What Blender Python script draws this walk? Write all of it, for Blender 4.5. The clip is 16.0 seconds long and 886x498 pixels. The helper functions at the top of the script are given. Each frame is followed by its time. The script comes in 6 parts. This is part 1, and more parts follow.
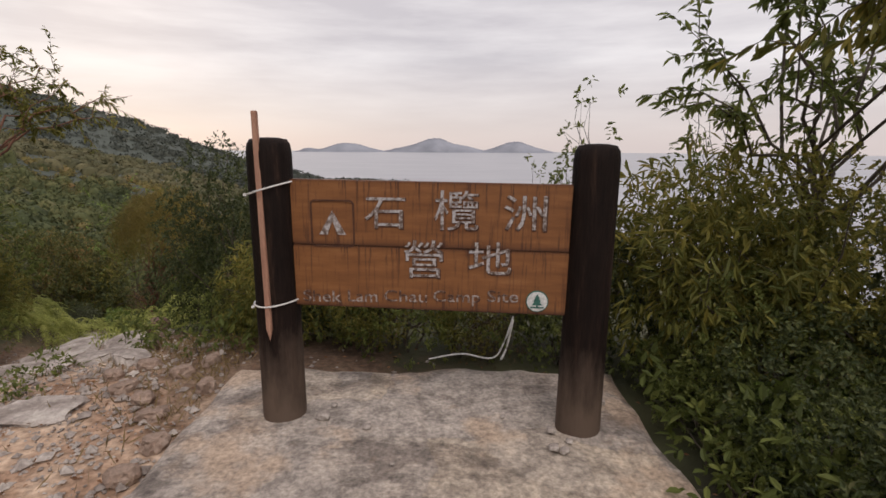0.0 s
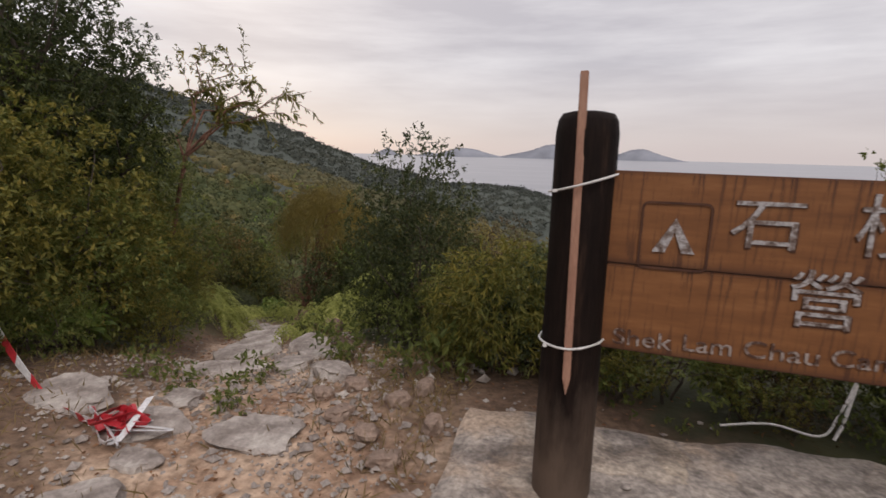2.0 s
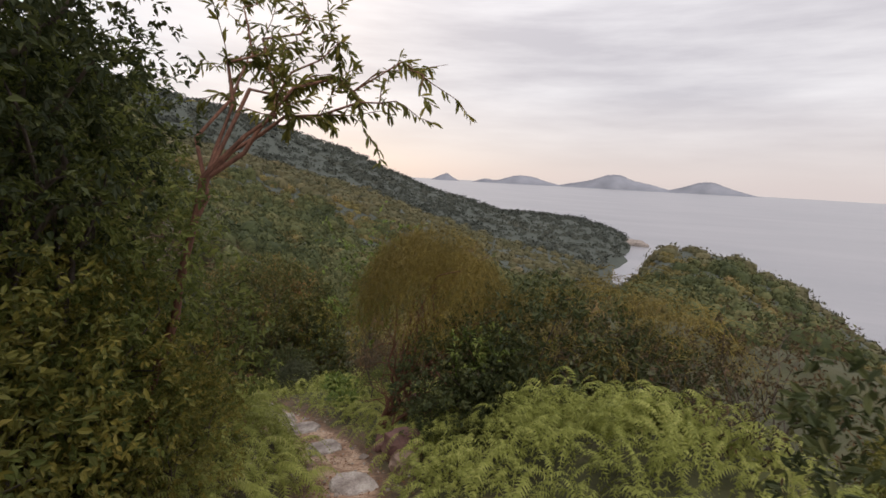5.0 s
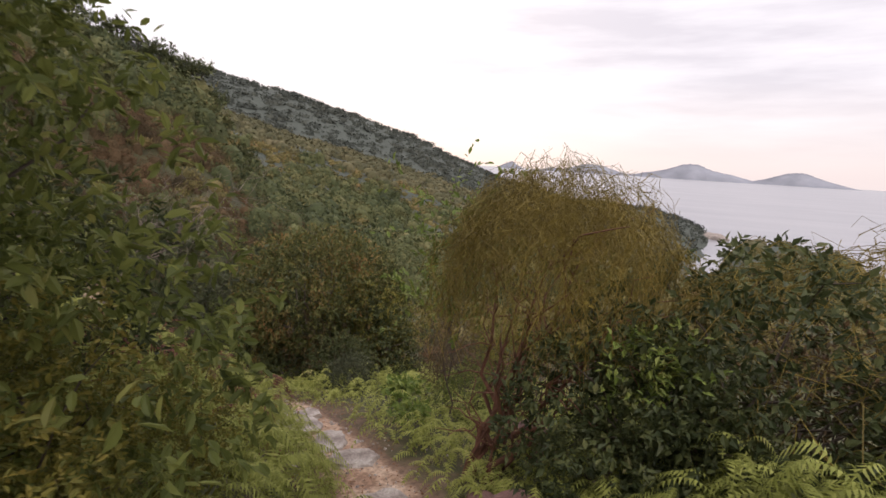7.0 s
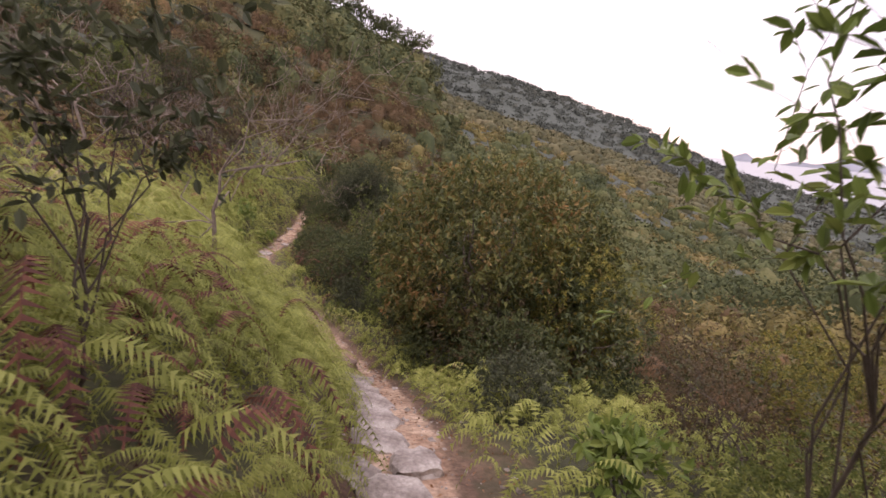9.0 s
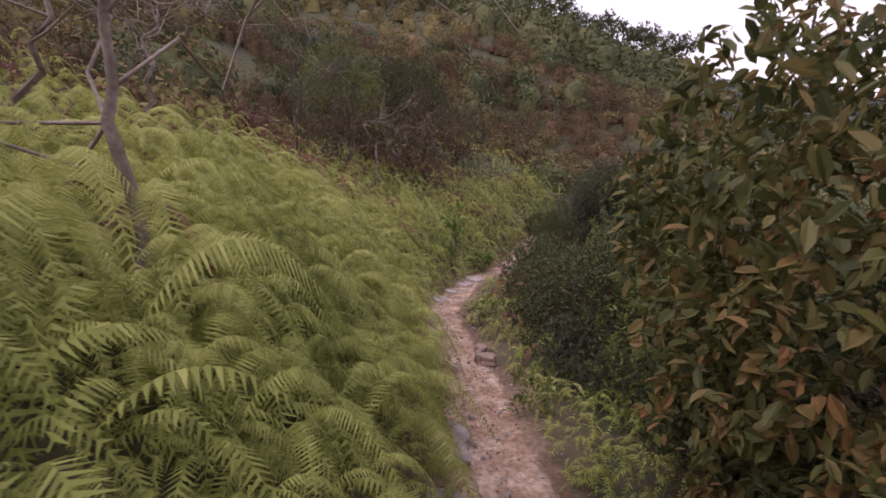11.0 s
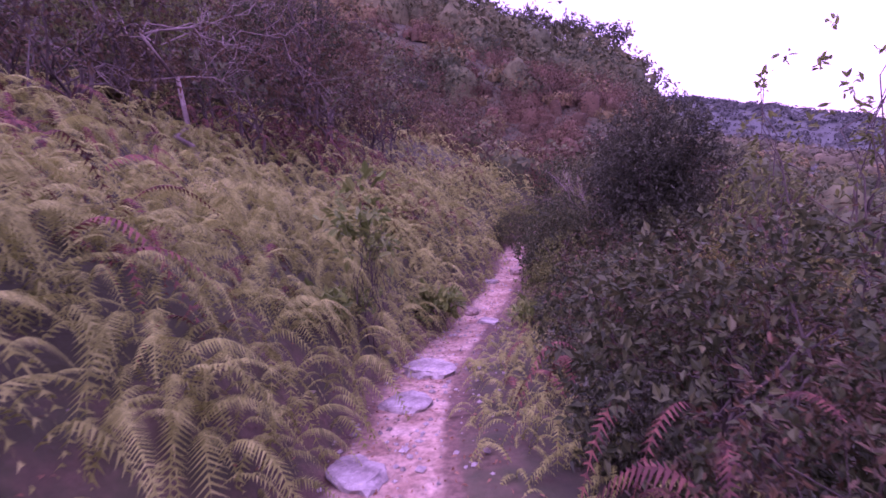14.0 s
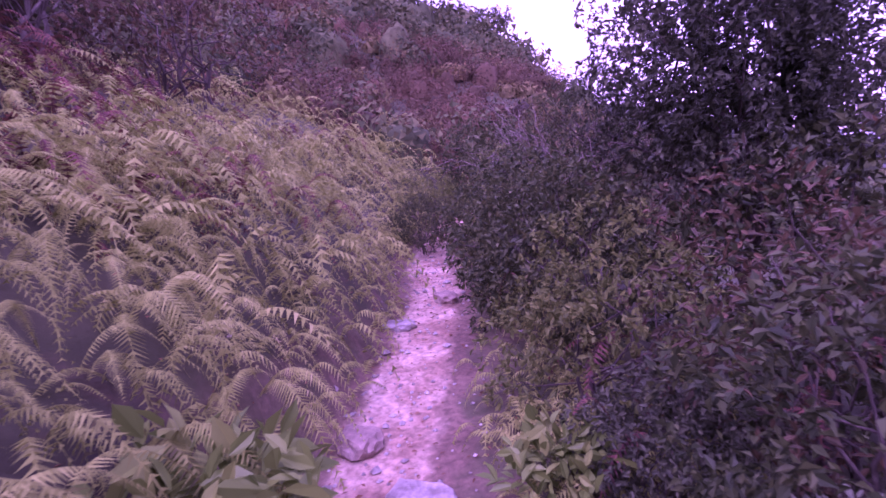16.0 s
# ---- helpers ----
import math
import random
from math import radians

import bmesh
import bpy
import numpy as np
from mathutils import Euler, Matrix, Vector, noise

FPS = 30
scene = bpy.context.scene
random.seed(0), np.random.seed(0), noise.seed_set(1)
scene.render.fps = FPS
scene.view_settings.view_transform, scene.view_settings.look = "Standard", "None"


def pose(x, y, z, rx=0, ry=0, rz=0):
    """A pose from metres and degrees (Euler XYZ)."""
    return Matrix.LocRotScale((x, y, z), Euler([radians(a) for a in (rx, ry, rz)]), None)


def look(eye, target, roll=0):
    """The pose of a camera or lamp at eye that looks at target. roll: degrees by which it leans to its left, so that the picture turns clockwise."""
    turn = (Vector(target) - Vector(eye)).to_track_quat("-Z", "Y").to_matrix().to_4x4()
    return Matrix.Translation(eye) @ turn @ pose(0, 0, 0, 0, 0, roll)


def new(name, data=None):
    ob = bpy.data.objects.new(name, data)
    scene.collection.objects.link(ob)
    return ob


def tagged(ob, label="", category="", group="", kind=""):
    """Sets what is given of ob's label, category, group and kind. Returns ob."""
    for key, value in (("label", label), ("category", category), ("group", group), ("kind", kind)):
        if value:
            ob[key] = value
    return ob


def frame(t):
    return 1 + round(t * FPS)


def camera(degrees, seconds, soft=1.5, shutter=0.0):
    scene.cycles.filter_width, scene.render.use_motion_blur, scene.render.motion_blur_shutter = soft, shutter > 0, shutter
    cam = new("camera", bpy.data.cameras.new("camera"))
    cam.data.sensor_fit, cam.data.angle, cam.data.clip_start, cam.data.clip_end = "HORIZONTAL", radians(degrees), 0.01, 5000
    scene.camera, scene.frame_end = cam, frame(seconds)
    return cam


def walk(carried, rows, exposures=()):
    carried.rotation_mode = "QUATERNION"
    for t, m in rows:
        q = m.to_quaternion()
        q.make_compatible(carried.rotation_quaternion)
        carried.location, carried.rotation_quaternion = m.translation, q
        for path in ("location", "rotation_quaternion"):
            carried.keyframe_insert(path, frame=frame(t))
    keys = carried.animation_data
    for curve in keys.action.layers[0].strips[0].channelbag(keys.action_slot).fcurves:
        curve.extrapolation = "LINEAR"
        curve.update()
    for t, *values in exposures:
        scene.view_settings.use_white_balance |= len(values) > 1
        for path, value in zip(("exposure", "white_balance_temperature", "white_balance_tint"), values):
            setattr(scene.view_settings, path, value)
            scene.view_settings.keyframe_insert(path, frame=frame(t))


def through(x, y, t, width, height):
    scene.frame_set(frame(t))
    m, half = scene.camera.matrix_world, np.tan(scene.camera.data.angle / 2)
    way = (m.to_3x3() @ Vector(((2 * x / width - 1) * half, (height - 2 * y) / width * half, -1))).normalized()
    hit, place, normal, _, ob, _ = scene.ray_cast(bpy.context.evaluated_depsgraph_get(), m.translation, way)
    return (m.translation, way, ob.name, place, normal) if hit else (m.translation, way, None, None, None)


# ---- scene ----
cam = camera(84.0, 16.0, 1.6, 0.12)
PATH = [
    (0, (0.022, -0.064, 1.400), (0.021, 1.894, 0.992), 0.4),
    (0.5, (0.019, -0.032, 1.411), (-0.024, 1.932, 1.036), 0.7),
    (1, (-0.062, 0.023, 1.408), (-0.197, 1.984, 1.035), 1.5),
    (1.5, (-0.532, 0.135, 1.355), (-0.792, 2.084, 0.993), 2.2),
    (2, (-0.904, 0.553, 1.295), (-1.348, 2.463, 0.902), 1.3),
    (2.5, (-1.482, 0.948, 1.355), (-2.023, 2.837, 0.981), 2.4),
    (3, (-1.996, 1.473, 1.370), (-2.516, 3.370, 1.005), 2.6),
    (3.2, (-2.175, 1.710, 1.375), (-2.704, 3.604, 1.014), 2.5),
    (5.3, (-3.355, 3.915, 1.178), (-4.083, 5.754, 0.879), 3.2),
    (5.5, (-3.513, 4.095, 1.084), (-4.310, 5.902, 0.771), 2.8),
    (6, (-3.804, 4.548, 0.925), (-4.693, 6.309, 0.597), 2.6),
    (6.5, (-4.131, 4.993, 0.760), (-5.004, 6.761, 0.423), 2.6),
    (7, (-4.384, 5.522, 0.549), (-5.271, 7.278, 0.188), 3.4),
    (7.5, (-4.593, 6.088, 0.267), (-5.542, 7.807, -0.112), 4.4),
    (8, (-4.962, 6.664, 0.071), (-6.095, 8.251, -0.371), 5.1),
    (8.5, (-5.599, 7.515, -0.315), (-6.926, 8.939, -0.778), 4.7),
    (9, (-6.281, 8.177, -0.689), (-7.762, 9.436, -1.159), 4.8),
    (9.5, (-7.164, 8.869, -1.018), (-8.680, 10.085, -1.492), 4.7),
    (10, (-8.311, 9.498, -1.317), (-10.075, 10.335, -1.751), 4.8),
    (12.3, (-12.388, 11.398, -2.929), (-14.341, 11.644, -3.279), -2.4),
    (12.5, (-12.948, 11.473, -3.001), (-14.901, 11.738, -3.340), -3.1),
    (13, (-14.361, 11.697, -3.133), (-16.307, 12.063, -3.420), -4.2),
    (13.5, (-15.719, 11.973, -3.221), (-17.638, 12.477, -3.474), -4.8),
    (14, (-16.992, 12.302, -3.288), (-18.867, 12.953, -3.536), -5.1),
    (14.5, (-18.181, 12.683, -3.363), (-20.013, 13.451, -3.599), -5.4),
    (15, (-19.286, 13.117, -3.471), (-21.060, 13.994, -3.761), -5.8),
    (15.5, (-20.307, 13.604, -3.639), (-22.020, 14.600, -3.908), -6.7),
    (16, (-21.243, 14.143, -3.893), (-22.924, 15.194, -4.161), -8.2),
]
EXPOSURES = [(0.0, -0.15, 6580, 13), (3.2, -0.35, 6420, 13), (5.5, 0.02, 6480, 12), (6.5, 0.26, 6460, 14), (7.5, 0.32, 6600, 19), (8.5, 0.6, 6650, 26), (9.0, 0.6, 6520, 28), (9.5, -0.17, 6380, 30), (10.2, -0.2, 6380, 27), (12.3, 1.5, 5480, 68), (13.0, 1.25, 5450, 92), (14.0, 0.6, 5430, 128), (14.5, 0.3, 5400, 138), (15.5, 0.7, 5360, 145), (16.0, 0.85, 5330, 148)]
walk(cam, [(t, look(eye, aim, roll)) for t, eye, aim, roll in PATH], EXPOSURES)

# ---- sky and sun ----
world = bpy.data.worlds.new("overcast_sky")
scene.world = world
world.use_nodes = True
wn, wl = world.node_tree.nodes, world.node_tree.links
wn.clear()
w_out = wn.new("ShaderNodeOutputWorld")
w_bg = wn.new("ShaderNodeBackground")
w_sky = wn.new("ShaderNodeTexSky")
w_sky.sky_type, w_sky.sun_disc = "NISHITA", False
w_sky.sun_elevation, w_sky.sun_rotation = radians(20), radians(-35)
w_tc = wn.new("ShaderNodeTexCoord")
w_map = wn.new("ShaderNodeMapping")
w_map.inputs["Scale"].default_value = (1.6, 1.6, 11.0)
w_noise = wn.new("ShaderNodeTexNoise")
w_noise.inputs["Scale"].default_value, w_noise.inputs["Detail"].default_value = 1.7, 7.0
w_noise.inputs["Roughness"].default_value = 0.55
w_ramp = wn.new("ShaderNodeValToRGB")
w_ramp.color_ramp.elements[0].position, w_ramp.color_ramp.elements[0].color = 0.33, (0.70, 0.67, 0.70, 1)
w_ramp.color_ramp.elements[1].position, w_ramp.color_ramp.elements[1].color = 0.66, (1.0, 0.97, 0.975, 1)
w_sep = wn.new("ShaderNodeSeparateXYZ")
w_low = wn.new("ShaderNodeValToRGB")
w_low.color_ramp.elements[0].position, w_low.color_ramp.elements[0].color = 0.0, (1, 1, 1, 1)
w_low.color_ramp.elements[1].position, w_low.color_ramp.elements[1].color = 0.16, (0, 0, 0, 1)
w_up = wn.new("ShaderNodeValToRGB")
w_up.color_ramp.elements[0].position, w_up.color_ramp.elements[0].color = 0.25, (0.66, 0.66, 0.66, 1)
w_up.color_ramp.elements[1].position, w_up.color_ramp.elements[1].color = 0.9, (1, 1, 1, 1)
w_dome = wn.new("ShaderNodeMix")
w_dome.data_type, w_dome.blend_type = "RGBA", "MULTIPLY"
w_dome.inputs["Factor"].default_value = 1.0
w_haze = wn.new("ShaderNodeMix")
w_haze.data_type = "RGBA"
w_haze.inputs["B"].default_value = (0.80, 0.715, 0.70, 1)
w_gain = wn.new("ShaderNodeMix")
w_gain.data_type, w_gain.blend_type = "RGBA", "MULTIPLY"
w_gain.inputs["Factor"].default_value = 1.0
w_gain.inputs["B"].default_value = (0.12, 0.12, 0.12, 1)
w_mix = wn.new("ShaderNodeMix")
w_mix.data_type = "RGBA"
w_mix.inputs["Factor"].default_value = 0.92
wl.new(w_tc.outputs["Generated"], w_map.inputs["Vector"])
wl.new(w_map.outputs["Vector"], w_noise.inputs["Vector"])
wl.new(w_noise.outputs["Fac"], w_ramp.inputs["Fac"])
wl.new(w_tc.outputs["Generated"], w_sep.inputs["Vector"])
wl.new(w_sep.outputs["Z"], w_low.inputs["Fac"])
wl.new(w_low.outputs["Color"], w_haze.inputs["Factor"])
wl.new(w_ramp.outputs["Color"], w_haze.inputs["A"])
wl.new(w_sky.outputs["Color"], w_gain.inputs["A"])
wl.new(w_gain.outputs["Result"], w_mix.inputs["A"])
wl.new(w_haze.outputs["Result"], w_mix.inputs["B"])
wl.new(w_sep.outputs["Z"], w_up.inputs["Fac"])
wl.new(w_mix.outputs["Result"], w_dome.inputs["A"])
wl.new(w_up.outputs["Color"], w_dome.inputs["B"])
wl.new(w_dome.outputs["Result"], w_bg.inputs["Color"])
w_bg.inputs["Strength"].default_value = 1.5
wl.new(w_bg.outputs["Background"], w_out.inputs["Surface"])

sun = new("sun", bpy.data.lights.new("sun", "SUN"))
sun.data.energy, sun.data.angle, sun.data.color = 1.4, radians(25), (1.0, 0.93, 0.86)
sun.matrix_world = look((0, 0, 30), (-4, 10, 16))


# ---- materials ----
def material(name, rough=0.8, metal=0.0):
    m = bpy.data.materials.new(name)
    m.use_nodes = True
    b = m.node_tree.nodes["Principled BSDF"]
    b.inputs["Roughness"].default_value, b.inputs["Metallic"].default_value = rough, metal
    return m, m.node_tree.nodes, m.node_tree.links, b


def ramp(nodes, stops):
    r = nodes.new("ShaderNodeValToRGB")
    e = r.color_ramp.elements
    while len(e) < len(stops):
        e.new(0.5)
    for i, (p, c) in enumerate(stops):
        e[i].position, e[i].color = p, (*c, 1)
    return r


def grain(nodes, links, scale, detail=6, stretch=None, rough=0.6, coords="Object"):
    tc = nodes.new("ShaderNodeTexCoord")
    n = nodes.new("ShaderNodeTexNoise")
    n.inputs["Scale"].default_value, n.inputs["Detail"].default_value, n.inputs["Roughness"].default_value = scale, detail, rough
    if stretch:
        mp = nodes.new("ShaderNodeMapping")
        mp.inputs["Scale"].default_value = stretch
        links.new(tc.outputs[coords], mp.inputs["Vector"])
        links.new(mp.outputs["Vector"], n.inputs["Vector"])
    else:
        links.new(tc.outputs[coords], n.inputs["Vector"])
    return n


def relief(nodes, links, b, source, strength, distance):
    bump = nodes.new("ShaderNodeBump")
    bump.inputs["Strength"].default_value, bump.inputs["Distance"].default_value = strength, distance
    links.new(source, bump.inputs["Height"])
    links.new(bump.outputs["Normal"], b.inputs["Normal"])


def mixed(nodes, links, fac, a, b, blend="MIX"):
    m = nodes.new("ShaderNodeMix")
    m.data_type, m.blend_type = "RGBA", blend
    for key, v in (("Factor", fac), ("A", a), ("B", b)):
        if isinstance(v, bpy.types.NodeSocket):
            links.new(v, m.inputs[key])
        else:
            m.inputs[key].default_value = v if isinstance(v, float) else (*v, 1)
    return m.outputs["Result"]


def mottled(name, stops, scale=6, rough=0.85, bump=0.5, depth=0.01, fine=60, stretch=None):
    """Two scales of variation and a fine relief."""
    m, n, l, b = material(name, rough)
    big, small = grain(n, l, scale, 8, stretch), grain(n, l, fine, 4, stretch)
    r = ramp(n, stops)
    l.new(big.outputs["Fac"], r.inputs["Fac"])
    g = ramp(n, [(0.3, (0.72, 0.72, 0.72)), (0.7, (1.18, 1.18, 1.18))])
    l.new(small.outputs["Fac"], g.inputs["Fac"])
    l.new(mixed(n, l, 1.0, r.outputs["Color"], g.outputs["Color"], "MULTIPLY"), b.inputs["Base Color"])
    relief(n, l, b, small.outputs["Fac"], bump, depth)
    return m


def foliage(name, stops, rough=0.5, through=0.3, patch=0.6, speck=0.0):
    """Leaves: each leaf has its own shade, neighbouring leaves drift together, and some light comes through."""
    m, n, l, b = material(name, rough)
    geo = n.new("ShaderNodeNewGeometry")
    drift = grain(n, l, patch, 3)
    add = n.new("ShaderNodeMath")
    add.operation = "MULTIPLY_ADD"
    add.inputs[1].default_value = 0.55
    l.new(geo.outputs["Random Per Island"], add.inputs[0])
    sub = n.new("ShaderNodeMath")
    sub.operation = "MULTIPLY_ADD"
    sub.inputs[1].default_value, sub.inputs[2].default_value = 1.3, -0.42
    l.new(drift.outputs["Fac"], sub.inputs[0])
    l.new(sub.outputs[0], add.inputs[2])
    r = ramp(n, stops)
    l.new(add.outputs[0], r.inputs["Fac"])
    tone = r.outputs["Color"]
    if speck:
        fleck = grain(n, l, speck, 6, None, 0.7)
        f = ramp(n, [(0.32, (0.7, 0.7, 0.7)), (0.5, (1.0, 1.0, 1.0)), (0.68, (1.25, 1.25, 1.25))])
        l.new(fleck.outputs["Fac"], f.inputs["Fac"])
        tone = mixed(n, l, 1.0, tone, f.outputs["Color"], "MULTIPLY")
    l.new(tone, b.inputs["Base Color"])
    b.inputs["Specular IOR Level"].default_value = 0.2
    t = n.new("ShaderNodeBsdfTranslucent")
    l.new(tone, t.inputs["Color"])
    mx = n.new("ShaderNodeMixShader")
    mx.inputs["Fac"].default_value = through
    l.new(b.outputs["BSDF"], mx.inputs[1])
    l.new(t.outputs["BSDF"], mx.inputs[2])
    l.new(mx.outputs["Shader"], n["Material Output"].inputs["Surface"])
    return m


def ground_material():
    m, n, l, b = material("ground_soil", 0.95)
    at = n.new("ShaderNodeAttribute")
    at.attribute_name = "worn"
    wide, fine = grain(n, l, 0.9, 8), grain(n, l, 22, 6)
    soil = ramp(n, [(0.3, (0.032, 0.028, 0.014)), (0.5, (0.052, 0.054, 0.021)), (0.7, (0.082, 0.074, 0.032))])
    l.new(wide.outputs["Fac"], soil.inputs["Fac"])
    dirt = ramp(n, [(0.28, (0.19, 0.105, 0.065)), (0.45, (0.32, 0.205, 0.135)), (0.6, (0.46, 0.335, 0.24)), (0.75, (0.54, 0.43, 0.34))])
    mid = grain(n, l, 3.2, 8)
    l.new(mid.outputs["Fac"], dirt.inputs["Fac"])
    speck = ramp(n, [(0.36, (0.60, 0.58, 0.56)), (0.64, (1.22, 1.22, 1.22))])
    l.new(fine.outputs["Fac"], speck.inputs["Fac"])
    worn = mixed(n, l, 1.0, dirt.outputs["Color"], speck.outputs["Color"], "MULTIPLY")
    ragged = n.new("ShaderNodeMath")
    ragged.operation = "MULTIPLY_ADD"
    ragged.inputs[1].default_value = 0.5
    l.new(mid.outputs["Fac"], ragged.inputs[0])
    l.new(at.outputs["Fac"], ragged.inputs[2])
    mask = ramp(n, [(0.80, (0, 0, 0)), (1.0, (1, 1, 1))])
    l.new(ragged.outputs[0], mask.inputs["Fac"])
    dry = ramp(n, [(0.3, (0.085, 0.052, 0.034)), (0.5, (0.15, 0.092, 0.058)), (0.7, (0.22, 0.15, 0.098))])
    l.new(wide.outputs["Fac"], dry.inputs["Fac"])
    brown = mixed(n, l, 1.0, dry.outputs["Color"], speck.outputs["Color"], "MULTIPLY")
    fringe = ramp(n, [(0.45, (0, 0, 0)), (0.62, (1, 1, 1))])
    l.new(ragged.outputs[0], fringe.inputs["Fac"])
    under = mixed(n, l, fringe.outputs["Color"], soil.outputs["Color"], brown)
    # far ground takes a grey-green woods tone with distance haze in the colour
    hazed_cover = n.new("ShaderNodeAttribute")
    hazed_cover.attribute_name = "wooded"
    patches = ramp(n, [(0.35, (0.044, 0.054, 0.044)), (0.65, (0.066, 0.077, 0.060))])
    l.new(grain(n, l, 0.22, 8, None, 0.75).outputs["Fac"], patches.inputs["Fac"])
    under = mixed(n, l, hazed_cover.outputs["Fac"], under, patches.outputs["Color"])
    l.new(mixed(n, l, mask.outputs["Color"], under, worn), b.inputs["Base Color"])
    relief(n, l, b, fine.outputs["Fac"], 0.7, 0.02)
    return m


def slab_material():
    """Cement trowelled over flat stones: pale stone faces, sandy hollows and dark damp stains."""
    m, n, l, b = material("weathered_concrete", 0.9)
    big, fine, mid = grain(n, l, 1.3, 9), grain(n, l, 45, 5), grain(n, l, 7, 9, None, 0.7)
    base = ramp(n, [(0.38, (0.215, 0.183, 0.160)), (0.49, (0.355, 0.308, 0.270)), (0.62, (0.46, 0.395, 0.34))])
    l.new(mid.outputs["Fac"], base.inputs["Fac"])
    tc = n.new("ShaderNodeTexCoord")
    warp = mixed(n, l, 0.22, tc.outputs["Object"], big.outputs["Color"])
    cells = n.new("ShaderNodeTexVoronoi")
    cells.feature = "DISTANCE_TO_EDGE"
    cells.inputs["Scale"].default_value = 3.4
    l.new(warp, cells.inputs["Vector"])
    tint = n.new("ShaderNodeTexVoronoi")
    tint.inputs["Scale"].default_value = 3.4
    l.new(warp, tint.inputs["Vector"])
    rim = ramp(n, [(0.0, (0.72, 0.70, 0.68)), (0.06, (1, 1, 1))])
    l.new(cells.outputs["Distance"], rim.inputs["Fac"])
    face = ramp(n, [(0.55, (0.94, 0.93, 0.92)), (0.8, (1.18, 1.12, 1.0)), (0.95, (1.0, 0.98, 1.0))])
    l.new(tint.outputs["Color"], face.inputs["Fac"])
    c = mixed(n, l, 0.45, base.outputs["Color"], rim.outputs["Color"], "MULTIPLY")
    c = mixed(n, l, 1.0, c, face.outputs["Color"], "MULTIPLY")
    sand = ramp(n, [(0.53, (0, 0, 0)), (0.60, (0.75, 0.75, 0.75))])
    l.new(big.outputs["Fac"], sand.inputs["Fac"])
    c = mixed(n, l, sand.outputs["Color"], c, (0.43, 0.315, 0.225))
    damp = grain(n, l, 1.9, 8, (0.7, 1.5, 1.0), 0.68)
    wet = ramp(n, [(0.41, (0.58, 0.56, 0.56)), (0.485, (1, 1, 1))])
    l.new(damp.outputs["Fac"], wet.inputs["Fac"])
    c = mixed(n, l, 1.0, c, wet.outputs["Color"], "MULTIPLY")
    speck = ramp(n, [(0.36, (0.66, 0.66, 0.66)), (0.64, (1.22, 1.22, 1.22))])
    l.new(fine.outputs["Fac"], speck.inputs["Fac"])
    l.new(mixed(n, l, 1.0, c, speck.outputs["Color"], "MULTIPLY"), b.inputs["Base Color"])
    relief(n, l, b, mid.outputs["Fac"], 0.9, 0.03)
    return m


GROUND = ground_material()
CONCRETE = slab_material()
STONE = mottled("pale_granite", [(0.32, (0.15, 0.118, 0.098)), (0.48, (0.30, 0.255, 0.225)), (0.64, (0.45, 0.40, 0.355))], 5, 0.85, 0.7, 0.015, 45)
DARK_STONE = mottled("dark_stone", [(0.3, (0.14, 0.095, 0.072)), (0.55, (0.29, 0.205, 0.155)), (0.75, (0.42, 0.33, 0.27))], 5, 0.85, 0.7, 0.015, 45)
RED_STONE = mottled("reddish_rock", [(0.3, (0.10, 0.05, 0.045)), (0.6, (0.20, 0.11, 0.095)), (0.75, (0.30, 0.20, 0.17))], 4, 0.85, 0.7, 0.015, 40)
POST_WOOD = mottled("dark_stained_log", [(0.3, (0.006, 0.004, 0.0035)), (0.55, (0.015, 0.009, 0.007)), (0.75, (0.045, 0.026, 0.018))], 5, 0.75, 0.6, 0.006, 40, (3, 3, 0.35))
POST_WOOD.node_tree.nodes["Principled BSDF"].inputs["Specular IOR Level"].default_value = 0.12
STAKE_WOOD = mottled("bare_batten_wood", [(0.3, (0.30, 0.15, 0.10)), (0.6, (0.40, 0.22, 0.15)), (0.75, (0.46, 0.28, 0.20))], 6, 0.7, 0.3, 0.002, 60, (6, 6, 0.6))
BARK = mottled("grey_brown_bark", [(0.3, (0.045, 0.033, 0.025)), (0.6, (0.11, 0.085, 0.065)), (0.75, (0.19, 0.16, 0.13))], 9, 0.9, 0.6, 0.006, 60, (2, 2, 0.5))
RED_BARK = mottled("reddish_bark", [(0.3, (0.085, 0.036, 0.022)), (0.6, (0.19, 0.085, 0.052)), (0.75, (0.27, 0.15, 0.10))], 9, 0.85, 0.6, 0.006, 60, (2, 2, 0.5))
PALE_BARK = mottled("bleached_twigs", [(0.3, (0.12, 0.09, 0.07)), (0.6, (0.24, 0.19, 0.155)), (0.75, (0.34, 0.28, 0.24))], 9, 0.9, 0.4, 0.004, 60)


